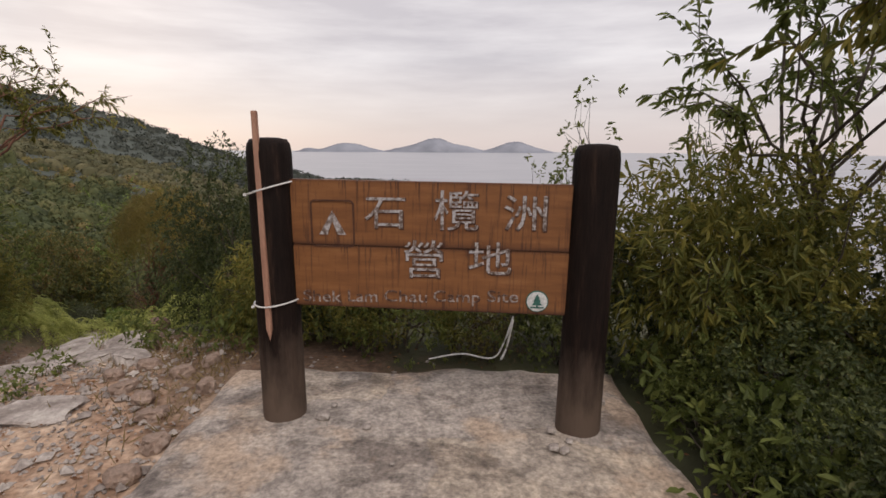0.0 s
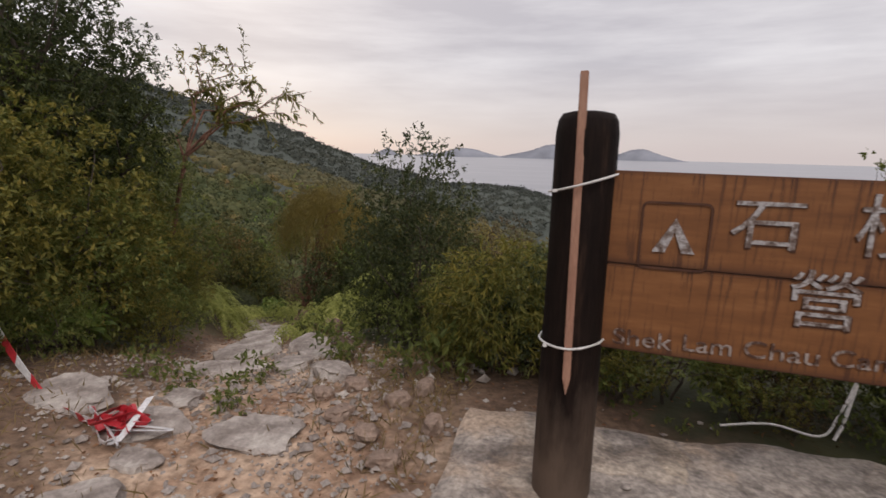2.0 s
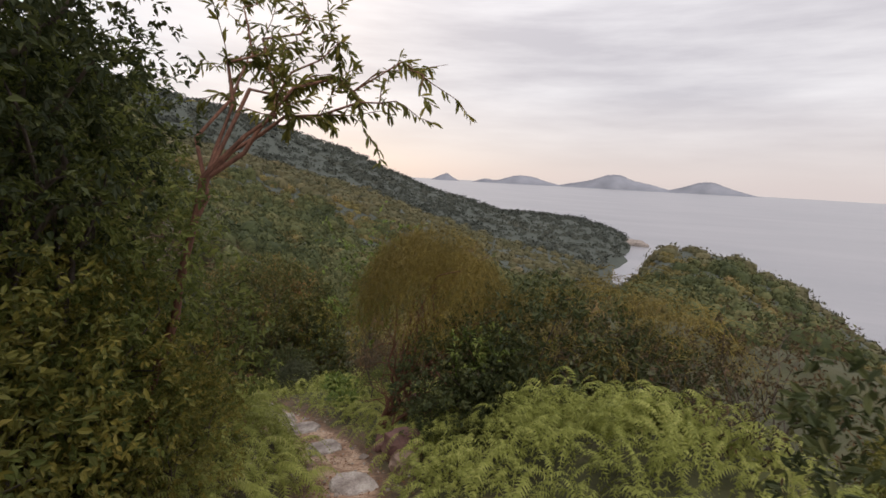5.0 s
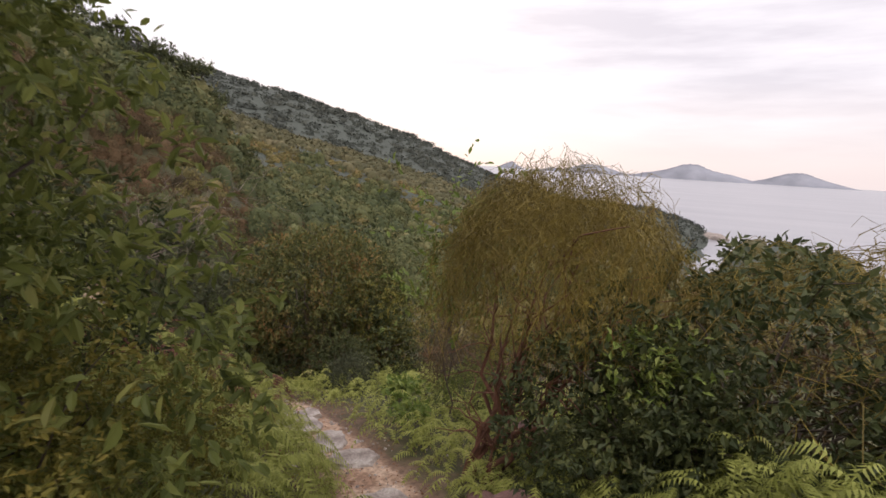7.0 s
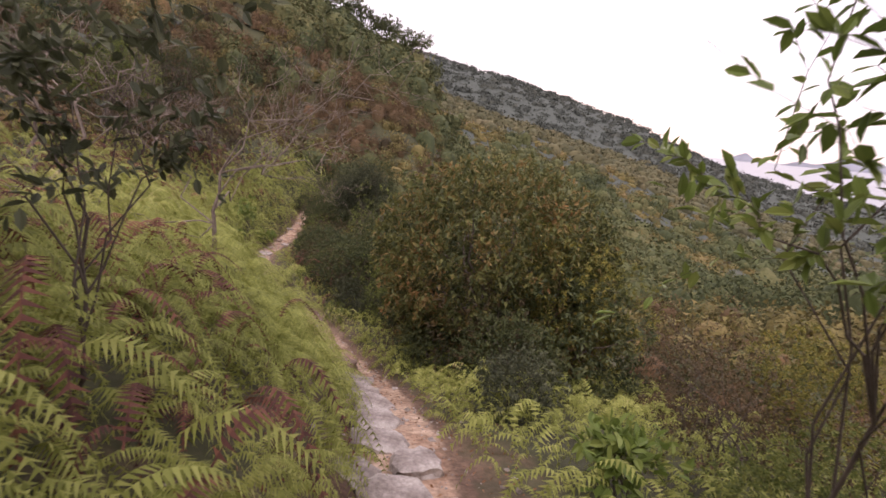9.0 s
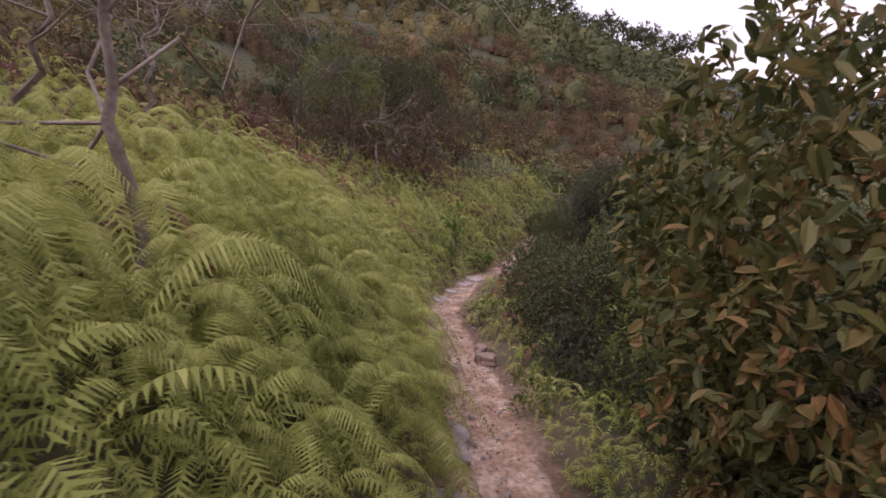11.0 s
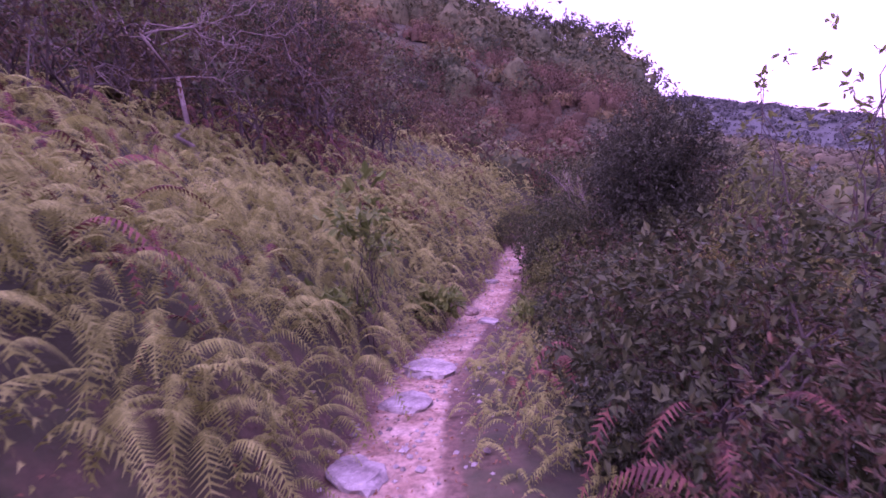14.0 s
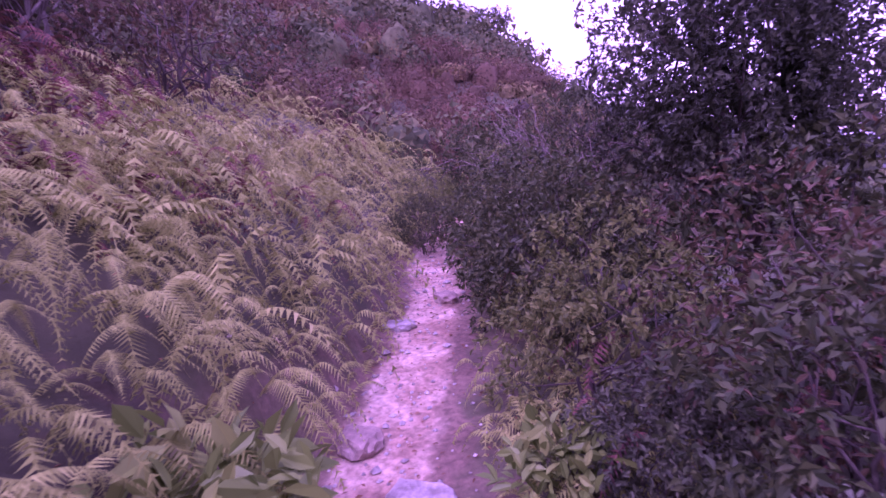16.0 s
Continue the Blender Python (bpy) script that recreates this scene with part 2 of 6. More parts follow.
def board_material():
    m, n, l, b = material("varnished_sign_board", 0.5)
    base = ramp(n, [(0.3, (0.150, 0.056, 0.017)), (0.55, (0.215, 0.086, 0.027)), (0.75, (0.270, 0.120, 0.044))])
    g = grain(n, l, 3, 7, (1.2, 4, 9))
    l.new(g.outputs["Fac"], base.inputs["Fac"])
    drip = grain(n, l, 6, 6, (11, 1, 0.5), 0.7)
    streak = ramp(n, [(0.53, (0, 0, 0)), (0.585, (1, 1, 1))])
    l.new(drip.outputs["Fac"], streak.inputs["Fac"])
    tc = n.new("ShaderNodeTexCoord")
    sep = n.new("ShaderNodeSeparateXYZ")
    l.new(tc.outputs["Generated"], sep.inputs["Vector"])
    edge = ramp(n, [(0.0, (1, 1, 1)), (0.16, (0.55, 0.55, 0.55)), (0.5, (0.4, 0.4, 0.4)), (0.93, (0.75, 0.75, 0.75)), (1.0, (1, 1, 1))])
    l.new(sep.outputs["Z"], edge.inputs["Fac"])
    wet = mixed(n, l, 1.0, streak.outputs["Color"], edge.outputs["Color"], "MULTIPLY")
    seep = ramp(n, [(0.0, (0.9, 0.9, 0.9)), (0.07, (0.25, 0.25, 0.25)), (0.14, (0, 0, 0)), (0.95, (0, 0, 0)), (1.0, (0.6, 0.6, 0.6))])
    l.new(sep.outputs["Z"], seep.inputs["Fac"])
    wet = mixed(n, l, 1.0, wet, seep.outputs["Color"], "LIGHTEN")
    l.new(mixed(n, l, wet, base.outputs["Color"], (0.052, 0.016, 0.008)), b.inputs["Base Color"])
    relief(n, l, b, g.outputs["Fac"], 0.2, 0.002)
    return m


BOARD = board_material()


def weathered_foot(m):
    """Splashed mud and bleaching round the foot of a post."""
    n, l = m.node_tree.nodes, m.node_tree.links
    b = n["Principled BSDF"]
    old = b.inputs["Base Color"].links[0].from_socket
    tc, sep = n.new("ShaderNodeTexCoord"), n.new("ShaderNodeSeparateXYZ")
    l.new(tc.outputs["Object"], sep.inputs["Vector"])
    g = grain(n, l, 7, 6, (2, 2, 0.5))
    mix = n.new("ShaderNodeMath")
    mix.operation = "MULTIPLY_ADD"
    mix.inputs[1].default_value = 0.7
    l.new(g.outputs["Fac"], mix.inputs[0])
    l.new(sep.outputs["Z"], mix.inputs[2])
    mask = ramp(n, [(0.42, (1, 1, 1)), (0.82, (0, 0, 0))])
    l.new(mix.outputs[0], mask.inputs["Fac"])
    l.new(mixed(n, l, mask.outputs["Color"], old, (0.115, 0.082, 0.062)), b.inputs["Base Color"])


weathered_foot(POST_WOOD)
PAINT = mottled("worn_white_paint", [(0.34, (0.08, 0.04, 0.025)), (0.45, (0.20, 0.155, 0.135)), (0.56, (0.42, 0.40, 0.40))], 30, 0.7, 0.3, 0.002, 120)
FADED = mottled("nearly_gone_paint", [(0.34, (0.05, 0.018, 0.010)), (0.46, (0.10, 0.05, 0.032)), (0.56, (0.34, 0.28, 0.25))], 20, 0.8, 0.2, 0.002, 120)
GROOVE = mottled("dark_groove_stain", [(0.3, (0.05, 0.018, 0.010)), (0.7, (0.11, 0.045, 0.022))], 12, 0.8, 0.2, 0.002, 90)
EMBLEM_WHITE = mottled("emblem_white", [(0.3, (0.52, 0.52, 0.50)), (0.7, (0.68, 0.68, 0.66))], 20, 0.6, 0.1, 0.001, 90)
EMBLEM_GREEN = mottled("emblem_green", [(0.3, (0.02, 0.09, 0.075)), (0.7, (0.04, 0.14, 0.11))], 20, 0.6, 0.1, 0.001, 90)
TIE = mottled("white_nylon", [(0.3, (0.60, 0.58, 0.56)), (0.7, (0.74, 0.72, 0.70))], 30, 0.45, 0.1, 0.001, 90)
TAPE_RED = mottled("red_tape_film", [(0.3, (0.42, 0.02, 0.03)), (0.7, (0.55, 0.04, 0.05))], 20, 0.4, 0.3, 0.003, 70)
TAPE_WHITE = mottled("white_tape_film", [(0.3, (0.55, 0.53, 0.53)), (0.7, (0.72, 0.70, 0.70))], 20, 0.4, 0.3, 0.003, 70)
# sea haze is put into the islands' base colour: pale blue-grey, low contrast
ISLAND = mottled("haze_toned_island", [(0.3, (0.225, 0.235, 0.265)), (0.7, (0.255, 0.262, 0.290))], 0.01, 1.0, 0.0, 0.01, 0.004)
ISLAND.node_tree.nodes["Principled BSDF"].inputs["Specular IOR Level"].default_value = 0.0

LEAF_DARK = foliage("dark_green_leaves", [(0.0, (0.022, 0.032, 0.014)), (0.4, (0.052, 0.066, 0.025)), (0.72, (0.098, 0.110, 0.040)), (0.92, (0.160, 0.140, 0.055)), (1.0, (0.22, 0.13, 0.06))])
LEAF_MID = foliage("mid_green_leaves", [(0.0, (0.052, 0.068, 0.021)), (0.4, (0.120, 0.144, 0.038)), (0.75, (0.205, 0.224, 0.060)), (1.0, (0.31, 0.27, 0.09))], 0.5, 0.45)
LEAF_TURN = foliage("turning_broad_leaves", [(0.0, (0.026, 0.034, 0.014)), (0.32, (0.074, 0.086, 0.028)), (0.58, (0.140, 0.138, 0.042)), (0.8, (0.220, 0.150, 0.055)), (1.0, (0.300, 0.150, 0.060))], 0.5, 0.3, 1.3)
LEAF_YELLOW = foliage("yellowing_leaves", [(0.0, (0.058, 0.068, 0.019)), (0.35, (0.130, 0.132, 0.031)), (0.65, (0.225, 0.200, 0.045)), (1.0, (0.37, 0.28, 0.065))], 0.5, 0.4)
LEAF_RUST = foliage("rusty_leaves", [(0.0, (0.030, 0.024, 0.014)), (0.4, (0.072, 0.056, 0.027)), (0.7, (0.125, 0.082, 0.040)), (1.0, (0.21, 0.10, 0.050))])
LEAF_GREY = foliage("grey_green_leaves", [(0.0, (0.028, 0.034, 0.018)), (0.4, (0.060, 0.068, 0.036)), (0.75, (0.115, 0.124, 0.066)), (1.0, (0.21, 0.21, 0.12))], 0.5)
LEAF_BRIGHT = foliage("bright_green_leaves", [(0.0, (0.076, 0.115, 0.025)), (0.5, (0.152, 0.207, 0.045)), (1.0, (0.278, 0.299, 0.084))], 0.4)
LEAF_SILVER = foliage("pale_grey_green_leaves", [(0.0, (0.105, 0.125, 0.085)), (0.5, (0.205, 0.225, 0.150)), (1.0, (0.310, 0.320, 0.215))], 0.5, 0.3)
FERN = foliage("fern_fronds", [(0.0, (0.090, 0.082, 0.030)), (0.22, (0.19, 0.210, 0.050)), (0.55, (0.31, 0.335, 0.084)), (0.85, (0.42, 0.43, 0.13)), (1.0, (0.50, 0.44, 0.20))], 0.6, 0.42, 0.9)
DEAD_FERN = foliage("withered_fronds", [(0.0, (0.040, 0.018, 0.018)), (0.4, (0.115, 0.050, 0.040)), (0.8, (0.220, 0.095, 0.060)), (1.0, (0.300, 0.160, 0.095))], 0.8, 0.2)
VINE = foliage("tangled_dodder_vine", [(0.0, (0.097, 0.074, 0.021)), (0.4, (0.186, 0.142, 0.034)), (0.8, (0.282, 0.209, 0.047)), (1.0, (0.371, 0.243, 0.059))], 0.6, 0.2)
GRASS = foliage("dry_grass", [(0.0, (0.088, 0.065, 0.029)), (0.4, (0.187, 0.135, 0.058)), (0.8, (0.297, 0.210, 0.107)), (1.0, (0.220, 0.190, 0.053))], 0.8, 0.2)
LITTER = foliage("fallen_leaf_litter", [(0.0, (0.099, 0.050, 0.027)), (0.5, (0.209, 0.105, 0.053)), (1.0, (0.330, 0.190, 0.107))], 0.9, 0.1)
WOODS = foliage("hillside_woods", [(0.0, (0.038, 0.048, 0.024)), (0.35, (0.068, 0.082, 0.036)), (0.65, (0.108, 0.116, 0.048)), (1.0, (0.170, 0.150, 0.066))], 0.9, 0.15, 0.08, 2.2)
# darks lifted and contrast flattened: distance haze put into both far woods colours
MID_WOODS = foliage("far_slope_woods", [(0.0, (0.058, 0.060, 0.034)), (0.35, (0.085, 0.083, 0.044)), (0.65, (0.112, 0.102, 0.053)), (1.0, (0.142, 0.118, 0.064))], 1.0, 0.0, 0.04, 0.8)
FAR_WOODS = foliage("hazed_hill_woods", [(0.0, (0.050, 0.057, 0.050)), (0.4, (0.059, 0.066, 0.056)), (0.7, (0.071, 0.076, 0.061)), (1.0, (0.086, 0.085, 0.066))], 1.0, 0.0, 0.012, 0.35)
SCRUB = foliage("hillside_scrub", [(0.0, (0.055, 0.050, 0.023)), (0.35, (0.125, 0.108, 0.040)), (0.65, (0.195, 0.160, 0.058)), (1.0, (0.250, 0.160, 0.080))], 0.8, 0.2, 0.16, 7.0)


BRUSH = foliage("reddish_underbrush", [(0.0, (0.036, 0.030, 0.016)), (0.35, (0.085, 0.060, 0.030)), (0.65, (0.135, 0.088, 0.045)), (1.0, (0.19, 0.105, 0.060))], 0.8, 0.2, 0.35)


def sea_material():
    m, n, l, b = material("hazy_grey_sea", 0.32)
    b.inputs["Base Color"].default_value = (0.30, 0.305, 0.33, 1)
    g, big = grain(n, l, 0.06, 6, (1, 3, 1)), grain(n, l, 0.004, 4, (1, 3, 1))
    r = ramp(n, [(0.35, (0.215, 0.218, 0.24)), (0.65, (0.285, 0.282, 0.30))])
    l.new(big.outputs["Fac"], r.inputs["Fac"])
    l.new(r.outputs["Color"], b.inputs["Base Color"])
    relief(n, l, b, g.outputs["Fac"], 0.3, 0.5)
    return m


SEA = sea_material()

# ---- the lie of the land ----
TRAIL = np.array([
    (14.0, -20.0, 1.0), (2.5, -4.0, 0.0), (0.6, -1.6, -0.06), (-0.8, 0.4, -0.1), (-1.7, 1.5, -0.1), (-2.5, 2.7, -0.16), (-3.2, 3.9, -0.45),
    (-4.1, 4.9, -0.82), (-4.85, 6.5, -1.38), (-5.95, 8.15, -2.0), (-7.7, 9.35, -2.5), (-8.7, 10.0, -2.85),
    (-10.2, 10.7, -3.4), (-11.7, 11.2, -3.92), (-13.8, 11.6, -4.18), (-15.5, 11.75, -4.3), (-17.3, 11.95, -4.4),
    (-19.0, 12.6, -4.63), (-20.9, 13.4, -4.86), (-23.2, 14.85, -5.15), (-25.1, 16.35, -5.0), (-27.3, 17.75, -4.82),
    (-29.5, 20.0, -4.6), (-32.0, 23.5, -4.6), (-36.0, 30.0, -5.0), (-44.0, 40.0, -6.0), (-60.0, 60.0, -8.0)])


def smooth_line(p, n):
    out = []
    for i in range(len(p) - 1):
        a, b, c, d = p[max(i - 1, 0)], p[i], p[i + 1], p[min(i + 2, len(p) - 1)]
        for k in range(n):
            t = k / n
            out.append(0.5 * (2 * b + (c - a) * t + (2 * a - 5 * b + 4 * c - d) * t * t + (3 * b - a - 3 * c + d) * t ** 3))
    return np.array(out + [p[-1]])


LINE = smooth_line(TRAIL, 8)
ALONG = np.concatenate([[0], np.cumsum(np.hypot(*np.diff(LINE[:, :2], axis=0).T))])


SHIFT = float(np.hypot(14.0 - 2.5, 16.0))
ALONG -= ALONG[8]
LEFT_AT = 45.0


def trail(x, y):
    """Signed distance from the trail (left is positive), metres along it, and its height there."""
    x, y = np.atleast_1d(np.asarray(x, float)), np.atleast_1d(np.asarray(y, float))
    best, side, along, high = (np.full(x.shape, v) for v in (1e9, 0.0, 0.0, 0.0))
    for i in range(len(LINE) - 1):
        a, b = LINE[i], LINE[i + 1]
        e = b[:2] - a[:2]
        k = np.clip(((x - a[0]) * e[0] + (y - a[1]) * e[1]) / (e @ e), 0, 1)
        dx, dy = x - a[0] - k * e[0], y - a[1] - k * e[1]
        d = np.hypot(dx, dy)
        m = d < best
        best = np.where(m, d, best)
        side = np.where(m, np.sign(e[0] * dy - e[1] * dx), side)
        along = np.where(m, ALONG[i] + k * (ALONG[i + 1] - ALONG[i]), along)
        high = np.where(m, a[2] + k * (b[2] - a[2]), high)
    return best * side, along, high


HUB = (-8.2, 9.5)
RINGS = [12, 30, 66, 100, 150, 250, 400, 600, 1000, 6000]
BEARING = {
    -180: (1, 3, 10, 15, 25, 40, 60, 60, 60, 60), -110: (0, 5, 20, 25, 40, 70, 120, 100, 60, 60),
    -85: (-2, 4, 18.5, 19, 28, 55, 98, 70, -50, -60), -69: (-3.5, 1, 13.3, 9, 14, 36, 82, 50, -50, -60),
    -61: (-4.2, -1, 9.8, 5, 9, 27, 65, 35, -50, -60), -54: (-4.5, -2, 6, 1, 7, 20, 54, 25, -50, -60),
    -50: (-4.7, -4, -3, -4, 5, 13, 49, 15, -50, -60), -43: (-5, -6, -8, -8, 2, 5, 40, -5, -50, -60),
    -30: (-5, -8, -13, -14, -8, -8, 14, -24, -50, -60), -22: (-5, -9, -15, -18, -17, -19, -9, -44, -50, -60),
    -13: (-5, -9, -17, -21, -27, -31, -25, -52, -55, -60), -4: (-4.4, -8, -17, -23, -33, -39, -28, -52, -55, -60),
    0: (-3.8, -8, -17, -24, -34, -45, -35, -52, -55, -60), 3: (-3.5, -8, -17, -24, -32, -49, -50, -52, -55, -60),
    7: (-3.2, -8, -15, -18.5, -18, -49, -52, -52, -55, -60), 14: (-3, -8, -15, -18, -16.5, -50, -52, -52, -55, -60),
    19: (-3, -8, -16, -21, -23, -50, -52, -52, -55, -60), 28: (-2.5, -8, -17, -28, -44, -52, -52, -52, -55, -60),
    60: (-2, -8, -18, -32, -46, -52, -52, -52, -55, -60), 110: (-1, -5, -14, -24, -34, -50, -52, -52, -55, -60),
    150: (0.5, 0, 0, 0, 2, 5, 8, 8, 8, 8), 180: (1, 3, 10, 15, 25, 40, 60, 60, 60, 60)}


def far_height(x, y):
    dx, dy = x - HUB[0], y - HUB[1]
    r = np.hypot(dx, dy)
    az = np.degrees(np.arctan2(dx, dy))
    keys = np.array(sorted(BEARING))
    table = np.array([BEARING[k] for k in keys], float)
    fa = np.interp(az, keys, np.arange(len(keys)))
    ia = np.clip(fa.astype(int), 0, len(keys) - 2)
    ta = fa - ia
    fr = np.interp(np.log(np.maximum(r, 1)), np.log(RINGS), np.arange(len(RINGS)))
    ir = np.clip(fr.astype(int), 0, len(RINGS) - 2)
    tr = fr - ir
    tr = tr * tr * (3 - 2 * tr) * 0.6 + tr * 0.4
    low = table[ia, ir] * (1 - tr) + table[ia, ir + 1] * tr
    up = table[ia + 1, ir] * (1 - tr) + table[ia + 1, ir + 1] * tr
    return low * (1 - ta) + up * ta


def waves(x, y, s):
    return (np.sin(x * 1.7 * s + 1.3) * np.cos(y * 1.3 * s + 0.4) + 0.6 * np.sin(x * 3.1 * s - y * 2.3 * s + 2.0)
            + 0.4 * np.cos(x * 5.3 * s + y * 4.7 * s)) / 2


def height(x, y):
    x, y = np.atleast_1d(np.asarray(x, float)), np.atleast_1d(np.asarray(y, float))
    d, s, z = trail(x, y)
    out = np.abs(d)
    edge = np.clip(out - 0.42, 0, None)
    steep = np.interp(s, [4, 9, 14, 18, 22, 27, 45], [0.05, 0.12, 0.26, 0.30, 0.55, 0.72, 0.75])
    step = np.interp(s, [11, 12.6, 14.5, 20, 30, 42], [0.16, 0.40, 0.55, 0.62, 0.55, 0.5])
    left = step * (1 - np.exp(-edge * 2.4)) + steep * 0.85 * edge - 0.012 * np.minimum(edge, 9) ** 2 * (steep > 0.3)
    drop = np.interp(s, [5, 8, 12, 16, 22, 45], [0.02, 0.08, 0.10, 0.20, 0.22, 0.24])
    right = 0.06 * (1 - np.exp(-edge * 5)) - drop * edge
    near = z + np.where(d > 0, left, right) + 0.05 * waves(x, y, 1.0) * np.clip(out / 1.5, 0.12, 1)
    # a fern-grown shoulder below the path
    near = near + 0.8 * np.exp(-((x + 2.7) / 1.9) ** 2 - ((y - 8.0) / 1.6) ** 2) * np.clip(out - 0.6, 0, 1) * (d < 0)
    # level ground round the platform
    pad = np.clip((np.hypot(x - 0.2, y - 1.0) - 2.2) / 2.0, 0, 1)
    near = np.where(y < 4, near * pad + np.maximum(near, -0.1) * 0 * pad + (-0.1 + 0.02 * waves(x, y, 2)) * (1 - pad), near)
    k = np.maximum(np.clip((out - 5.0) / 11.0, 0, 1), np.clip((s - LEFT_AT) / 8.0, 0, 1))
    k = k * k * (3 - 2 * k)
    return near * (1 - k) + far_height(x, y) * k + k * 0.25 * waves(x, y, 0.35) + np.clip(out - 60, 0, 40) / 40 * 1.5 * waves(x, y, 0.06)


# ---- building blocks ----
def np_mesh(name, verts, tris, mat, smooth=False):
    verts, tris = np.asarray(verts, np.float32), np.asarray(tris, np.int32)
    me = bpy.data.meshes.new(name)
    me.vertices.add(len(verts))
    me.vertices.foreach_set("co", verts.ravel())
    me.loops.add(tris.size)
    me.loops.foreach_set("vertex_index", tris.ravel())
    me.polygons.add(len(tris))
    me.polygons.foreach_set("loop_start", np.arange(0, tris.size, tris.shape[1], dtype=np.int32))
    me.materials.append(mat)
    me.update(calc_edges=True)
    me.polygons.foreach_set("use_smooth", np.full(len(tris), smooth))
    return me


def bm_mesh(name, bm, mat, smooth=False):
    me = bpy.data.meshes.new(name)
    bm.to_mesh(me)
    bm.free()
    me.materials.append(mat)
    if smooth:
        me.polygons.foreach_set("use_smooth", np.full(len(me.polygons), True))
    return me


def thing(name, m, label, category, group="", kind=""):
    ob = new(name)
    ob.empty_display_size = 0.1
    ob.matrix_basis = m
    return tagged(ob, label, category, group, kind)


def part(name, me, parent, label="", at=None):
    ob = new(name, me)
    ob.parent = parent
    if at is not None:
        ob.matrix_basis = at
    return tagged(ob, label)


def join(pieces):
    vs, fs, k = [], [], 0
    for v, f in pieces:
        vs.append(v)
        fs.append(f + k)
        k += len(v)
    return np.concatenate(vs), np.concatenate(fs)


def tube(points, radii, sides=6):
    """A tapered limb along points, as triangles."""
    p = np.asarray(points, float)
    n = len(p)
    d = np.gradient(p, axis=0)
    d /= np.linalg.norm(d, axis=1)[:, None] + 1e-9
    ref = np.where(np.abs(d[:, 2:3]) > 0.9, (1.0, 0, 0), (0, 0, 1.0))
    a = np.cross(d, ref)
    a /= np.linalg.norm(a, axis=1)[:, None]
    b = np.cross(d, a)
    ang = np.arange(sides) / sides * 2 * np.pi
    ring = a[:, None] * np.cos(ang)[None, :, None] + b[:, None] * np.sin(ang)[None, :, None]
    v = (p[:, None] + ring * np.asarray(radii)[:, None, None]).reshape(-1, 3)
    i, j = np.meshgrid(np.arange(n - 1), np.arange(sides), indexing="ij")
    q = (j + 1) % sides
    a0, a1, b0, b1 = i * sides + j, i * sides + q, (i + 1) * sides + j, (i + 1) * sides + q
    return v, np.concatenate([np.stack([a0, a1, b1], -1).reshape(-1, 3), np.stack([a0, b1, b0], -1).reshape(-1, 3)])


def bend(a, b, rng, sag=0.0, n=6, wobble=0.06):
    a, b = np.asarray(a, float), np.asarray(b, float)
    t = np.linspace(0, 1, n)[:, None]
    p = a + (b - a) * t
    size = np.linalg.norm(b - a)
    p[1:-1] += rng.normal(0, wobble * size, (n - 2, 3))
    p[:, 2] += sag * size * (4 * t * (1 - t))[:, 0]
    return p


def unit(v):
    return v / (np.linalg.norm(v, axis=-1, keepdims=True) + 1e-9)


def leaves(pos, way, length, width, rng, fold=0.22):
    """Pointed leaves folded along the midrib."""
    n = len(pos)
    way = unit(way)
    side = unit(np.cross(way, unit(rng.normal(0, 1, (n, 3)) * 0.5 + (0, 0, 1.0))))
    up = np.cross(side, way)
    L, W = length[:, None], width[:, None]
    mid = pos + way * L * 0.42 + up * W * fold * 2
    v = np.stack([pos, mid + side * W, pos + way * L - up * L * 0.08, mid - side * W], 1).reshape(-1, 3)
    k = np.arange(n)[:, None, None] * 4
    return v, (np.array([(0, 1, 2), (0, 2, 3)])[None] + k).reshape(-1, 3)


def broad_leaves(pos, way, length, width, rng, fold=0.20):
    """Oval leaves of two curved halves, for plants seen close by."""
    n = len(pos)
    way = unit(way)
    side = unit(np.cross(way, unit(rng.normal(0, 1, (n, 3)) * 0.5 + (0, 0, 1.0))))
    up = np.cross(side, way)
    L, W = length[:, None], width[:, None]
    low, high = pos + way * L * 0.30 + up * W * fold, pos + way * L * 0.68 + up * W * fold * 0.6
    tip = pos + way * L - up * L * 0.12
    v = np.stack([pos, low + side * W * 0.85, high + side * W * 0.80, tip, high - side * W * 0.80, low - side * W * 0.85], 1).reshape(-1, 3)
    k = np.arange(n)[:, None, None] * 6
    return v, (np.array([(0, 1, 2, 3), (0, 3, 4, 5)])[None] + k).reshape(-1, 4)


def slivers(pos, way, length, width, rng, facing=None):
    """Plain leaf triangles for foliage a little way off."""
    n = len(pos)
    way = unit(way)
    side = unit(np.cross(way, rng.normal(0, 1 if facing is None else 0.45, (n, 3)) + (0 if facing is None else facing)))
    L, W = length[:, None], width[:, None]
    mid = pos + way * L * 0.5
    v = np.stack([pos, mid + side * W, pos + way * L, mid - side * W], 1).reshape(-1, 3)
    k = np.arange(n)[:, None, None] * 4
    return v, (np.array([(0, 1, 2), (0, 2, 3)])[None] + k).reshape(-1, 3)


def chips(pos, way, length, width, rng, out):
    """One small triangle a leaf, for foliage farther off; it lies along the crown's surface."""
    out = unit(out + rng.normal(0, 0.42, pos.shape))
    way = unit(way - out * np.sum(way * out, -1, keepdims=True))
    side = np.cross(out, way)
    L, W = length[:, None], width[:, None]
    v = np.stack([pos - side * W, pos + side * W, pos + way * L], 1).reshape(-1, 3)
    return v, np.arange(len(v)).reshape(-1, 3)


